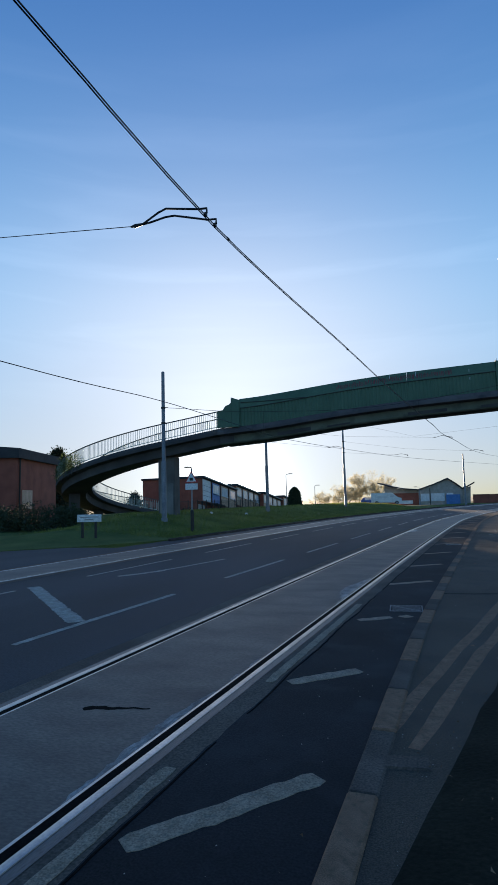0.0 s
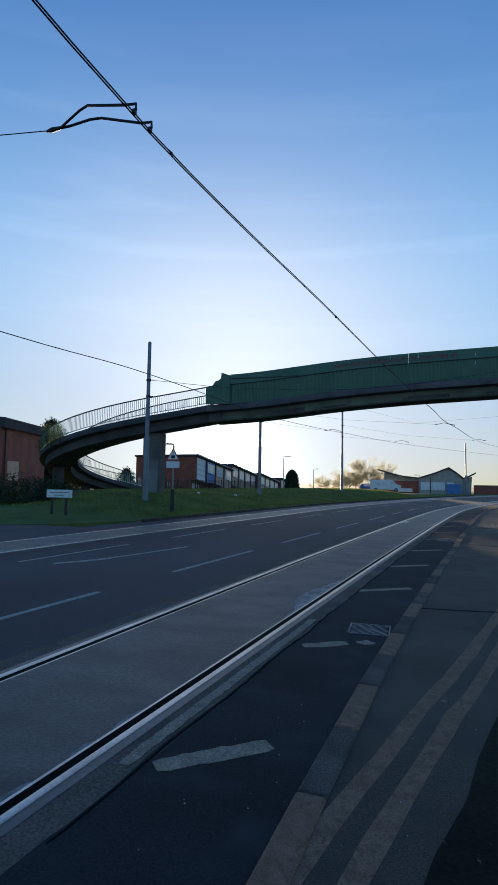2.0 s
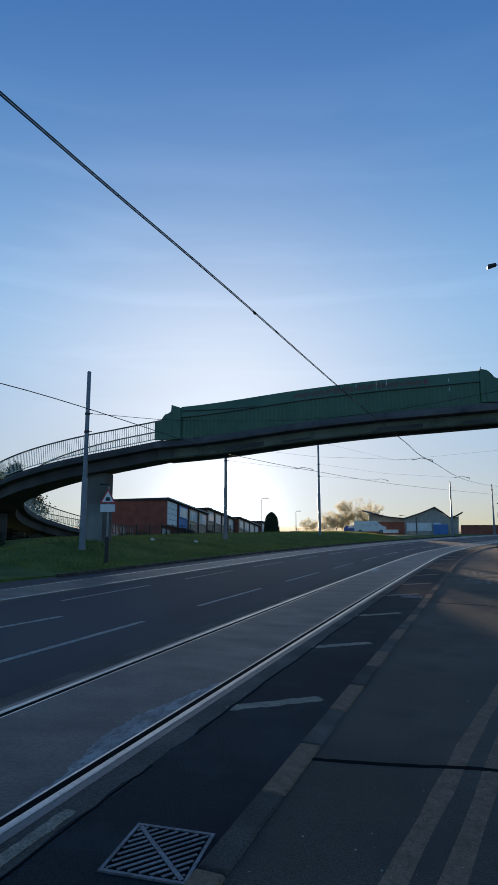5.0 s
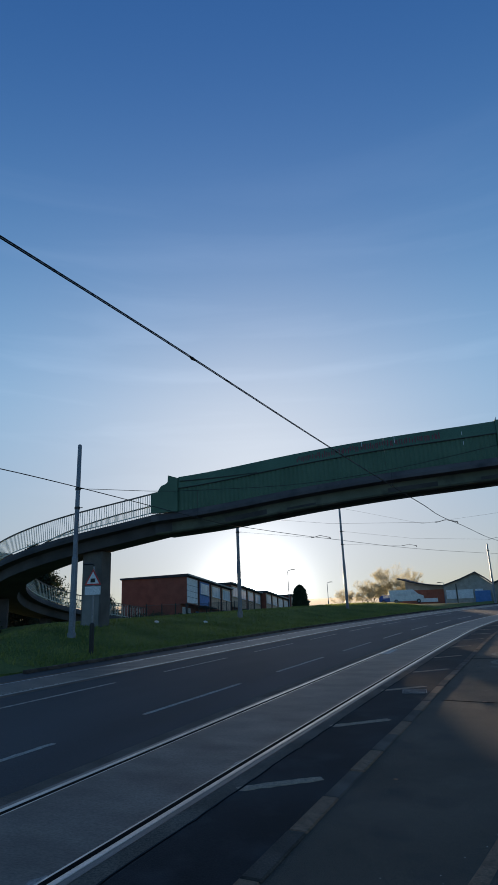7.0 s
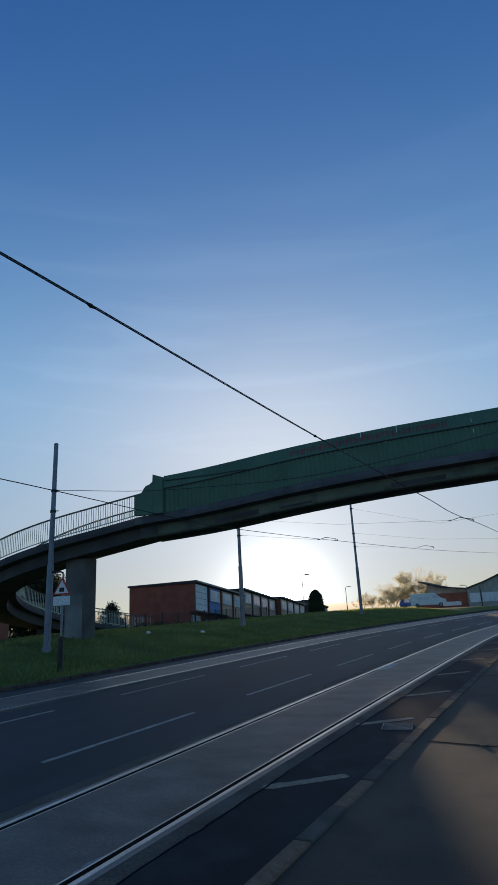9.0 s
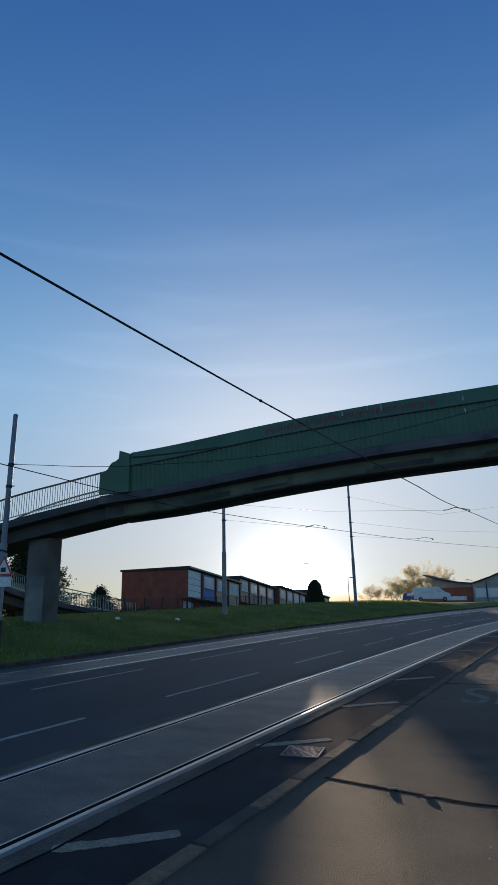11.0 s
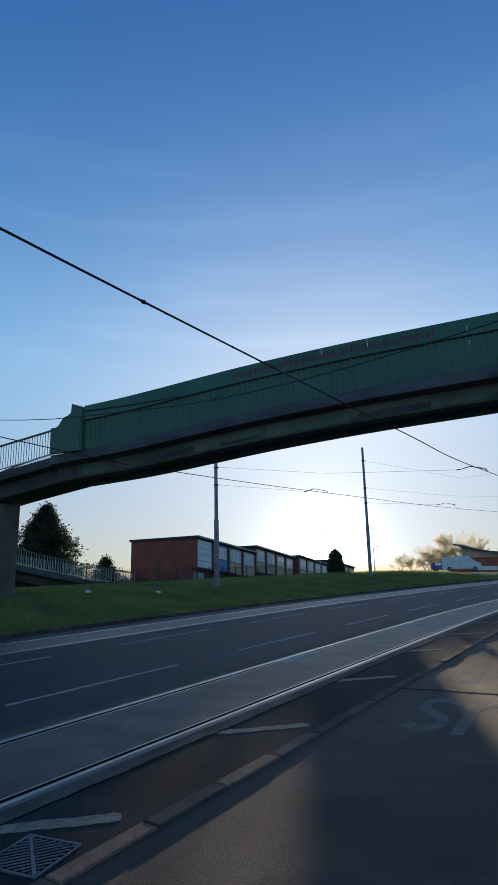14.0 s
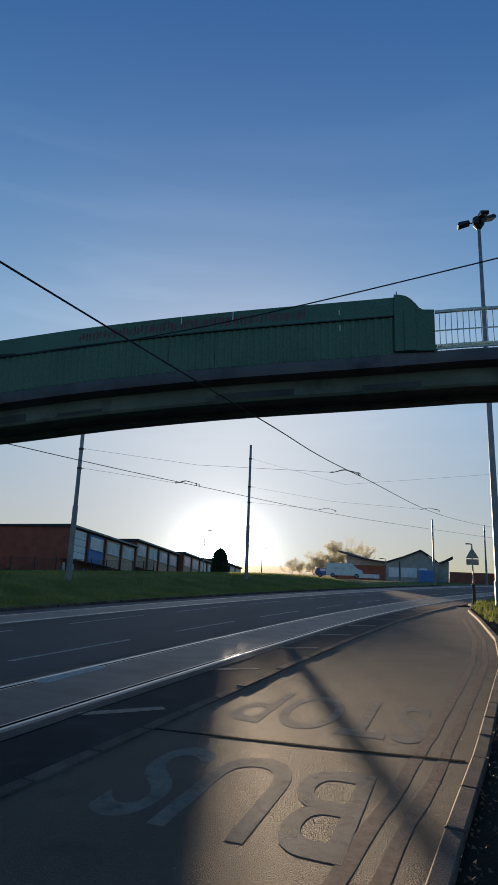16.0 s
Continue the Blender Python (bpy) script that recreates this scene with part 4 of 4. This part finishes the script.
def house(x, y, z1, length, depth, kind):
    h = 5.5
    t = thing("terraced_house", ("end terrace house with plain brick gable wall and white panel" if kind == 0 else "two storey brick terraced house with tile hung upper floor"), "house", "terraced houses", at=pose(x, y, z1 - h, 0, 0, 2.6))
    part("wall", box(bmesh.new(), -depth, 0, 0, length - 0.005, 2.5, h - 0.3), BRICK, t, "red brown brick wall")
    part("ground_floor_wall", box(bmesh.new(), -depth, -0.7, 0, length - 0.005, 0, 2.496), BRICK, t, "shaded brick wall set back below the upper floor")
    part("roof", prism(bmesh.new(), [(-depth - 0.15, h - 0.3), (-depth - 0.15, h - 0.12), (0.3, h), (0.3, h - 0.16), (0.0, h - 0.295)], -0.15, length - 0.01), ROOF, t, "dark shallow monopitch roof")
    part("fascia", box(bmesh.new(), 0.305, 0.33, -0.15, length - 0.01, h - 0.17, h - 0.01), RENDER_GREY, t)
    part("end_fascia", box(bmesh.new(), -depth - 0.1, 0.3, -0.17, -0.155, h - 0.3, h - 0.14), ROOF, t)
    half = length / 2
    for b in (0, 1):
        y0, y1 = b * half + 0.12, (b + 1) * half - 0.5
        clad = (WHITE if kind == 0 and b == 0 else BLUE if kind == 0 else RENDER_TAN)
        part("cladding", box(bmesh.new(), 0.0, 0.05, y0, y1, 2.6, h - 0.35), clad, t, "white panel" if clad is WHITE else "blue boards" if clad is BLUE else "tan hung tiles")
        if clad is not WHITE:
            window(t, 0.052, y0 + 0.15, y1 - 0.15, 3.85, 4.95, 3)
        else:
            for zz in (3.2, 3.8, 4.4):
                part("panel_joint", box(bmesh.new(), 0.051, 0.056, y0, y1, zz, zz + 0.03), ROOF, t)
        part("drainpipe", tube(bmesh.new(), [(0.08, y1 + 0.25, 0), (0.08, y1 + 0.25, h - 0.3)], 0.045, 8), BLACK, t)
    window(t, -0.698, 0.4, half - 0.8, 0.95, 2.2, 3)
    part("door", box(bmesh.new(), -0.7, -0.64, half + 0.5, half + 1.4, 0.0, 2.05), BLUE if kind == 0 else WHITE, t)
    part("porch_canopy", box(bmesh.new(), 0.06, 0.9, half - 0.3, length - 0.3, 2.4, 2.5, bevel=0.02), ROOF, t)
    part("corner_post", box(bmesh.new(), -0.12, 0.0, 0.0, 0.12, 0, 2.496), ROOF, t)
    part("porch_post", box(bmesh.new(), 0.78, 0.86, half + 0.0, half + 0.08, 0, 2.396), ROOF, t)
    fall = Matrix.Identity(4)           # the row steps and slopes down the hill
    fall[2][1] = -0.113
    for ob in t.children_recursive:
        ob.data.transform(fall)
    return t


for bx, by, bz, bl in ((-28.6, 60.8, 4.74, 6.15), (-29.25, 73.25, 4.08, 5.55), (-29.1, 84.5, 3.05, 5.5), (-29.2, 95.7, 2.5, 5.5)):
    ux, uy = -math.sin(radians(2.6)), math.cos(radians(2.6))
    for k in (0, 1):
        house(bx + ux * bl * k, by + uy * bl * k, bz - 0.113 * bl * k, bl, 7.9, 0 if by < 61 and k == 0 else 1)

# ---- brick building beyond the ramp ----
t = thing("brick_building", "large red brick building with dark sloping roof edge", "building", at=pose(-34.0, 36.55, 0.4, 0, 0, 20))
part("wall", box(bmesh.new(), -18.7, 0, 0, 9.3, -1.5, 5.2), BRICK, t)
part("roof", prism(bmesh.new(), [(-19.1, 5.2), (-19.1, 6.0), (-9.5, 6.9), (0.35, 6.0), (0.35, 5.2)], -0.35, 9.65), ROOF, t, "deep dark roof edge")
for k in range(5):
    x = -2.3 - 2.8 * k
    w = part("window", box(bmesh.new(), x - 0.8, x + 0.8, -0.06, -0.002, 2.2, 4.5), WHITE, t)
    for i in (0, 1):
        for j in (0, 1):
            part("pane", box(bmesh.new(), x - 0.74 + 0.76 * i, x - 0.02 + 0.76 * i, -0.066, -0.04, 2.27 + 1.13 * j, 3.33 + 1.13 * j), GLASS, w)
part("downpipe", tube(bmesh.new(), [(0.1, 0.5, -0.5), (0.1, 0.5, 5.2)], 0.07, 8), BLACK, t)
part("pale_patch", box(bmesh.new(), 0.001, 0.02, 1.2, 3.4, 1.0, 2.6), RENDER_TAN, t, "paler patch of rendered wall")

# ---- gabled hall ----
t = thing("gabled_hall", "low hall with swooping gabled roof and boarded shopfront", "building", at=pose(0, 115, 0.0, 0, 0, 0))
part("gable_wall", prism(bmesh.new(), [(-7.4, 0), (-7.4, 2.85), (-1.9, 4.9), (0.6, 2.9), (0.6, 0)], 0, 10), RENDER_GREY, t, "grey rendered gable wall")
part("brick_wall", box(bmesh.new(), -16.0, -7.41, 0.6, 10, 0, 2.4), BRICK, t, "red brick wall")
part("upper_wall", prism(bmesh.new(), [(-14.0, 2.405), (-14.0, 4.0), (-11.5, 3.3), (-7.41, 2.9), (-7.41, 2.405)], 0.62, 9.8), RENDER_GREY, t, "grey rendered upper wall")
part("roof", sweep(bmesh.new(), [[Vector((x, -0.4, z)), Vector((x, -0.4, z + 0.22)), Vector((x, 10.4, z + 0.22)), Vector((x, 10.4, z))] for x, z in ((-15.2, 4.45), (-13.0, 3.75), (-10.5, 3.2), (-7.4, 2.9), (-4.5, 3.85), (-1.9, 4.92), (-0.5, 3.95), (0.7, 2.95), (1.6, 3.3), (2.9, 4.0))]), ROOF, t, "dark swooping roof edge")
part("side_wall", prism(bmesh.new(), [(0.61, 0), (0.61, 2.85), (1.6, 3.2), (2.2, 3.4), (2.0, 0)], 0.6, 9.0), RENDER_GREY, t)
for k, (xa, xb) in enumerate(((-7.0, -5.4), (-5.1, -2.6), (-2.2, -1.0))):
    part("shutter", box(bmesh.new(), xa, xb, -0.08, -0.002, 0.7, 2.2), WHITE, t, "white boarded shopfront panel")
part("blue_panel", box(bmesh.new(), -2.3, 0.2, -0.7, -0.1, 0.0, 1.9, bevel=0.02), BLUE, t, "blue boarding")
part("downpipe", tube(bmesh.new(), [(-5.25, -0.1, 0), (-5.25, -0.1, 3.2)], 0.06, 8), BLACK, t)
part("white_board", box(bmesh.new(), -12.0, -8.6, 0.5, 0.59, 0.3, 0.95), WHITE, t)
t = thing("boundary_wall", "long low dark brick boundary wall", "wall", at=pose(2.4, 112, 0.0, 0, 0, -4))
part("brickwork", box(bmesh.new(), 0, 14, 0, 0.3, 0, 1.7), BRICK, t)
part("coping", box(bmesh.new(), -0.03, 14.03, -0.04, 0.34, 1.704, 1.8, bevel=0.01), ROOF, t)


def vehicle(name, label, category, x, y, z, turn, prof, width, paint, panes, wheels):
    """prof: side outline (along, up); panes: windows on its side."""
    t = thing(name, label, category, at=pose(x, y, z, 0, 0, turn))
    bm = prism(bmesh.new(), prof, -width / 2, width / 2)
    bmesh.ops.bevel(bm, geom=bm.edges[:], offset=0.06, segments=2, affect="EDGES")
    part("body", bm, paint, t)
    for a, b, c, d in panes:
        for sgn in (-1, 1):
            yy = sgn * (width / 2 + 0.004)
            part("side_window", box(bmesh.new(), a, b, yy - 0.008, yy + 0.008, c, d), GLASS, t)
    for wx in wheels:
        for sgn in (-1, 1):
            w = part("wheel", tube(bmesh.new(), [(wx, sgn * (width / 2 - 0.14), 0.33), (wx, sgn * (width / 2 + 0.02), 0.33)], 0.33, 16), RUBBER, t)
            part("rim", tube(bmesh.new(), [(wx, sgn * (width / 2 + 0.021), 0.33), (wx, sgn * (width / 2 + 0.03), 0.33)], 0.2, 12), GALV, w)
    return t


vehicle("white_van", "white panel van parked beside the brick hall", "van", -12.6, 106, 0.35, 8, [(-2.7, 0.35), (-2.7, 2.1), (1.1, 2.15), (1.9, 1.35), (2.7, 1.15), (2.75, 0.35)], 1.95, WHITE, [(0.75, 1.45, 1.35, 1.8), (-1.6, 0.2, 1.2, 1.6)], (-1.7, 1.85))
vehicle("blue_car", "small blue hatchback parked behind the van", "car", -15.6, 108.2, 0.3, 8, [(-1.9, 0.3), (-1.95, 0.9), (-1.5, 1.4), (0.4, 1.42), (1.0, 0.95), (1.9, 0.8), (1.95, 0.3)], 1.65, BLUE_CAR, [(-1.2, -0.3, 0.95, 1.3), (-0.2, 0.5, 0.95, 1.3)], (-1.2, 1.2))

# ---- fences ----
t = thing("mesh_fence", "low dark wire mesh fence on the grass bank", "fence")
fpts = [Vector((-20.5, 39 + 2.4 * k, 0)) + Vector((-0.28 * k, 0, 0)) for k in range(13)]
for p in fpts:
    p.z = 0.05
    part("post", tube(bmesh.new(), [p, p + Vector((0, 0, 1.75))], 0.035, 8), BLACK, t)
for a, b in zip(fpts, fpts[1:]):
    bm = bmesh.new()
    for k in range(1, 24):
        q = a.lerp(b, k / 24)
        box(bm, q.x - 0.004, q.x + 0.004, q.y - 0.004, q.y + 0.004, q.z + 0.1, q.z + 1.65)
    for z in (0.1, 0.9, 1.65):
        tube(bm, [a + Vector((0, 0, z)), b + Vector((0, 0, z))], 0.012, 5)
    part("mesh_panel", bm, BLACK, t)

t = thing("palisade_fence", "pale metal palisade fence beside the brick end house", "fence")
for k in range(14):
    q = Vector((-36.6 - 0.17 * k, 60.0 + 0.12 * k, -0.4))
    part("pale", prism(bmesh.new(), [(-0.035, 0.0), (-0.035, 1.35), (0.0, 1.45), (0.035, 1.35), (0.035, 0.0)], -0.012, 0.012, Matrix.Translation(q)), GALV_PALE, t)
for z in (0.0, 0.75):
    part("rail", tube(bmesh.new(), [(-36.5, 60.03, z), (-38.9, 61.62, z)], 0.025, 6), GALV_PALE, t)

# ---- trees and shrubs ----


def leaf(bm, p, size, droop=0.0):
    a = Vector((random.gauss(0, 1), random.gauss(0, 1), random.gauss(0, 0.6) - droop)).normalized() * size
    b = a.cross(Vector((random.gauss(0, 1), random.gauss(0, 1), random.gauss(0, 1)))).normalized() * size * 0.45
    bm.faces.new([bm.verts.new(p + q) for q in (-b, a * 0.5 - b * 0.3, a, a * 0.4 + b)])


def conifer(x, y, z, h, w, label, leaves=5000, columnar=False):
    t = thing("cypress" if columnar else "conifer", label, "tree", "evergreens", at=Matrix.Translation((x, y, z)))
    part("trunk", tube(bmesh.new(), [(0, 0, -0.3), (0, 0, h * 0.5), (0, 0, h * 0.93)], [0.05 * w + 0.06, 0.08, 0.02], 8), BARK, t)
    bm = bmesh.new()
    limbs = bmesh.new()
    if columnar:
        for k in range(leaves):
            u = random.random()
            r = w / 2 * (1 - 0.42 * u) * (1 if u < 0.72 else (1 - ((u - 0.72) / 0.28) ** 2.0) ** 0.6) * random.random() ** 0.35 * random.uniform(0.92, 1.05)
            a = random.uniform(0, 6.283)
            p = Vector((r * math.cos(a), r * math.sin(a), 0.1 + u * (h - 0.1)))
            leaf(bm, p, 0.2, -1.2)
    else:
        n = 120
        for k in range(n):
            u = (k / n) ** 0.9
            a = k * 2.4 + random.uniform(-0.4, 0.4)
            l = w / 2 * (1 - u) ** 0.85 * random.uniform(0.55, 1.25) + 0.15
            z0 = 0.06 * h + u * h * 0.9
            tip = Vector((l * math.cos(a), l * math.sin(a), z0 + 0.18 * l * random.uniform(-0.5, 1.2)))
            tube(limbs, [(0, 0, z0), tip], [0.03, 0.008], 4)
            for j in range(leaves // n):
                f = random.uniform(0.12, 1.02)
                p = Vector((0, 0, z0)).lerp(tip, f) + Vector((random.gauss(0, 0.1), random.gauss(0, 0.1), random.gauss(-0.04, 0.12))) * (0.6 + w / 5)
                leaf(bm, p, random.uniform(0.12, 0.26) * (0.5 + w / 12), 0.1)
        part("limbs", limbs, BARK, t)
    part("crown", bm, LEAF, t)
    return t


conifer(-49.4, 60.5, -0.6, 9.7, 11.5, "dark green conifer with uneven drooping branches", 44000)
conifer(-54.5, 63.0, -0.6, 8.2, 6.5, "dark green conifer with uneven drooping branches", 6000)
conifer(-33.5, 53.8, -0.6, 3.4, 4.8, "small dark spiky conifer", 5500)
conifer(-23.77, 83.9, -0.1, 3.6, 2.6, "clipped columnar cypress on the grass", 7000, True)


def bare_tree(x, y, z, h, spread, label, buds=7000):
    t = thing("bare_tree", label, "tree", "bare trees", at=Matrix.Translation((x, y, z)))
    wood, tips = bmesh.new(), []
    dome = Vector((0.42 * h * (0.7 + spread), 0.42 * h * (0.7 + spread), 0.5 * h))

    def grow(p, d, l, r, depth):
        q = p + d * l
        c = Vector((q.x / dome.x, q.y / dome.y, (q.z - 0.48 * h) / dome.z))
        if c.length > 1:                # twigs stop at a rounded outline
            q = p.lerp(q, 0.45)
            depth = min(depth, 1)
        if depth <= 3:
            tips.append((p, q))
        tube(wood, [p, p.lerp(q, 0.5) + Vector((random.gauss(0, 0.04), random.gauss(0, 0.04), 0)) * l, q], [r, r * 0.85, r * 0.66], 4)
        if depth == 0:
            return
        for _ in range(random.choice((2, 3, 3))):
            nd = (d + Vector((random.gauss(0, spread), random.gauss(0, spread), random.gauss(0.0, 0.3)))).normalized()
            grow(q, nd, l * random.uniform(0.7, 0.95), r * 0.58, depth - 1)

    for _ in range(5):
        grow(Vector((random.gauss(0, 0.2), random.gauss(0, 0.2), -0.3)), Vector((random.gauss(0, 0.5), random.gauss(0, 0.5), 1)).normalized(), h * random.uniform(0.1, 0.2), 0.008 * h, 5)
    part("branching_trunk", wood, TWIG, t)
    bm = bmesh.new()
    for _ in range(buds):
        p, q = random.choice(tips)
        leaf(bm, p.lerp(q, random.uniform(0, 1.1)) + Vector((random.gauss(0, 0.12), random.gauss(0, 0.12), random.gauss(0, 0.12))) * h / 9, random.uniform(0.06, 0.16) * (0.4 + h / 15))
    part("crown", bm, LEAF2, t)
    return t


for x, y, h, s in ((-28.6, 200, 16.5, 0.42), (-32.5, 201, 15.0, 0.42), (-36.5, 199, 12.0, 0.45), (-40.5, 202, 10.2, 0.5), (-44.5, 200, 9.2, 0.5), (-48, 201, 7.6, 0.55), (-24.5, 199, 14.5, 0.42), (-38, 197, 9.0, 0.5)):
    bare_tree(x, y, -0.95, h, s, "pale bare tree with fine sunlit twigs", 9000 if h < 11 else 17000)
bare_tree(-36.2, 58.5, -0.6, 3.6, 0.3, "thin bare sapling beside the brick end wall", 120)


def shrub(x, y, z, w, h, label, n=1600):
    t = thing("shrub", label, "shrub", "shrubs", at=Matrix.Translation((x, y, z)))
    bm, wood = bmesh.new(), bmesh.new()
    for _ in range(9):
        a, r = random.uniform(0, 6.28), random.uniform(0.1, 0.4) * w
        tube(wood, [(0, 0, -0.1), (r * math.cos(a), r * math.sin(a), h * random.uniform(0.5, 0.9))], [0.025, 0.008], 4)
    lob = [(Vector((random.uniform(-0.4, 0.4) * w, random.uniform(-0.4, 0.4) * w, h * random.uniform(0.3, 0.75))), random.uniform(0.2, 0.36) * w) for _ in range(7)]
    for _ in range(n):
        c, r = random.choice(lob)
        d = Vector((random.gauss(0, 1), random.gauss(0, 1), random.gauss(0, 0.8))).normalized()
        p = c + d * r * random.uniform(0.7, 1.05)
        p.z = max(0.03, p.z)
        leaf(bm, p, random.uniform(0.1, 0.2))
    part("stems", wood, BARK, t)
    part("crown", bm, HEDGE, t)


for k in range(8):
    shrub(-24.5 - 1.9 * k, 29.6 + 0.35 * k, -0.4, 3.0, 2.1 + 0.4 * math.sin(k * 2.1), "dark shrub below the ramp", 2600)
for k in range(5):
    shrub(-20 - 2.2 * k, 45 + 1.0 * k, -0.2, 2.4, 1.0, "low dark shrub beside the ramp")

ivy, stems = bmesh.new(), bmesh.new()
for k in range(16):
    s = random.uniform(9.6, 13.4)
    a = ramp_off(s, -H - 0.05, -0.5)
    b = ramp_off(s + random.uniform(-0.5, 0.5), -H + random.uniform(-0.12, 0.2), random.uniform(0.5, 1.25) - 0.12 * abs(s - 11.2))
    tube(stems, [a, a.lerp(b, 0.5) + Vector((random.gauss(0, 0.08), random.gauss(0, 0.08), 0)), b], [0.015, 0.01, 0.005], 4)
    for _ in range(110):
        f = random.uniform(0.35, 1.05)
        leaf(ivy, a.lerp(b, f) + Vector((random.gauss(0, 0.16), random.gauss(0, 0.16), random.gauss(0, 0.12))), random.uniform(0.06, 0.13))
t = thing("ivy", "tangle of green ivy climbing over the ramp railing", "climbing plant")
part("stems", stems, BARK, t)["kind"] = "stuff"
part("leaves", ivy, IVY, t)["kind"] = "stuff"

# ---- grass and litter ----
bm = bmesh.new()
for _ in range(26000):
    y = random.uniform(21, 70)
    d = 0.15 + 9.5 * random.random() ** 1.4
    p = at(EDGE - d, y)
    p.z = bank(d, y) * min(1.0, max(0.15, (y - 16) / 11)) + 0.01
    h = random.uniform(0.05, 0.16)
    a = random.uniform(0, 3.14)
    e = Vector((math.cos(a), math.sin(a), 0)) * random.uniform(0.012, 0.03)
    tip = p + Vector((random.gauss(0, 0.03), random.gauss(0, 0.03), h))
    bm.faces.new([bm.verts.new(q) for q in (p - e, p + e, tip)])
for _ in range(9000):
    y = random.uniform(41, 75)
    p = Vector((R(y) + random.uniform(0.2, 5), y, 0.1 + rise(y)))
    a = random.uniform(0, 3.14)
    e = Vector((math.cos(a), math.sin(a), 0)) * random.uniform(0.01, 0.025)
    bm.faces.new([bm.verts.new(q) for q in (p - e, p + e, p + Vector((random.gauss(0, 0.04), random.gauss(0, 0.04), random.uniform(0.08, 0.24))))])
tagged(link("grass_blades", bm, GRASS), "short green grass blades on the verges", "grass", kind="stuff")
bm = bmesh.new()
for _ in range(5000):
    y = random.uniform(0, 48)
    p = Vector((R(y) + random.uniform(0.15, 3.5), y, 0.12))
    leaf(bm, p, random.uniform(0.012, 0.032))
for _ in range(7000):
    y = random.uniform(15, 48)
    leaf(bm, Vector((R(y) + 0.14 + abs(random.gauss(0, 0.7)), y, 0.115 + rise(y) + random.uniform(0, 0.02))), random.uniform(0.015, 0.04))
for _ in range(500):
    y = random.uniform(2, 46)
    p = Vector((R(y) - abs(random.gauss(0, 0.25)), y, 0.02))
    leaf(bm, p, random.uniform(0.008, 0.02))
tagged(link("leaf_litter", bm, LITTER), "dry brown leaves and grit along the kerb", "leaves", kind="stuff")
bm = bmesh.new()
for k in range(3200):
    y = random.uniform(2, 40) if k % 3 == 0 else random.uniform(13, 31)
    x = random.uniform(K(y) + 0.2, R(y)) if k % 2 else random.uniform(R(y) - 1.4, R(y))
    r = random.uniform(0.0012, 0.003) if k % 12 else random.uniform(0.003, 0.006)
    z = 0.0021 + rise(y)
    top = [bm.verts.new((x + random.uniform(0.4, 0.9) * r * math.cos(a), y + random.uniform(0.4, 0.9) * r * math.sin(a), z + r * 0.45)) for a in (0, 1.6, 3.1, 4.7)]
    low = [bm.verts.new((x + r * math.cos(a), y + r * math.sin(a), z - 0.001)) for a in (0, 1.6, 3.1, 4.7)]
    bm.faces.new(top)
    for i in range(4):
        bm.faces.new((low[i], low[i - 3], top[i - 3], top[i]))
tagged(link("grit", bm, QUARTZ), "small pale stones scattered on the lay-by", "gravel", kind="stuff")
for x, y in ((-14.2, 37.4), (-15.5, 34.3)):
    d = T(y) + EDGE - x
    b = bmesh.new()
    bmesh.ops.create_icosphere(b, subdivisions=2, radius=0.12)
    for v in b.verts:
        v.co *= 1 + 0.35 * noise.noise(v.co * 9)
        v.co.z = v.co.z * 0.6 + bank(d, y) + 0.07
        v.co.x += x
        v.co.y += y
    tagged(link("litter", b, WHITE), "crumpled white litter lying on the grass", "litter", "litter")

for x, y, r in ((0.94, 18.21, 0.045), (1.28, 18.14, 0.04), (0.2, 13.78, 0.025), (-0.01, 6.32, 0.022)):
    b = bmesh.new()
    bmesh.ops.create_icosphere(b, subdivisions=2, radius=r)
    for v in b.verts:
        v.co *= 1 + 0.5 * noise.noise(v.co / r * 0.9 + Vector((x, y, 0)))
        v.co.z = v.co.z * 0.12
    low = min(v.co.z for v in b.verts)
    b.transform(Matrix.Translation((x, y, 0.0025 - low)))
    tagged(link("stone", b, PAINT_YELLOW), "small pale stone lying on the lay-by asphalt", "stone", "loose stones")
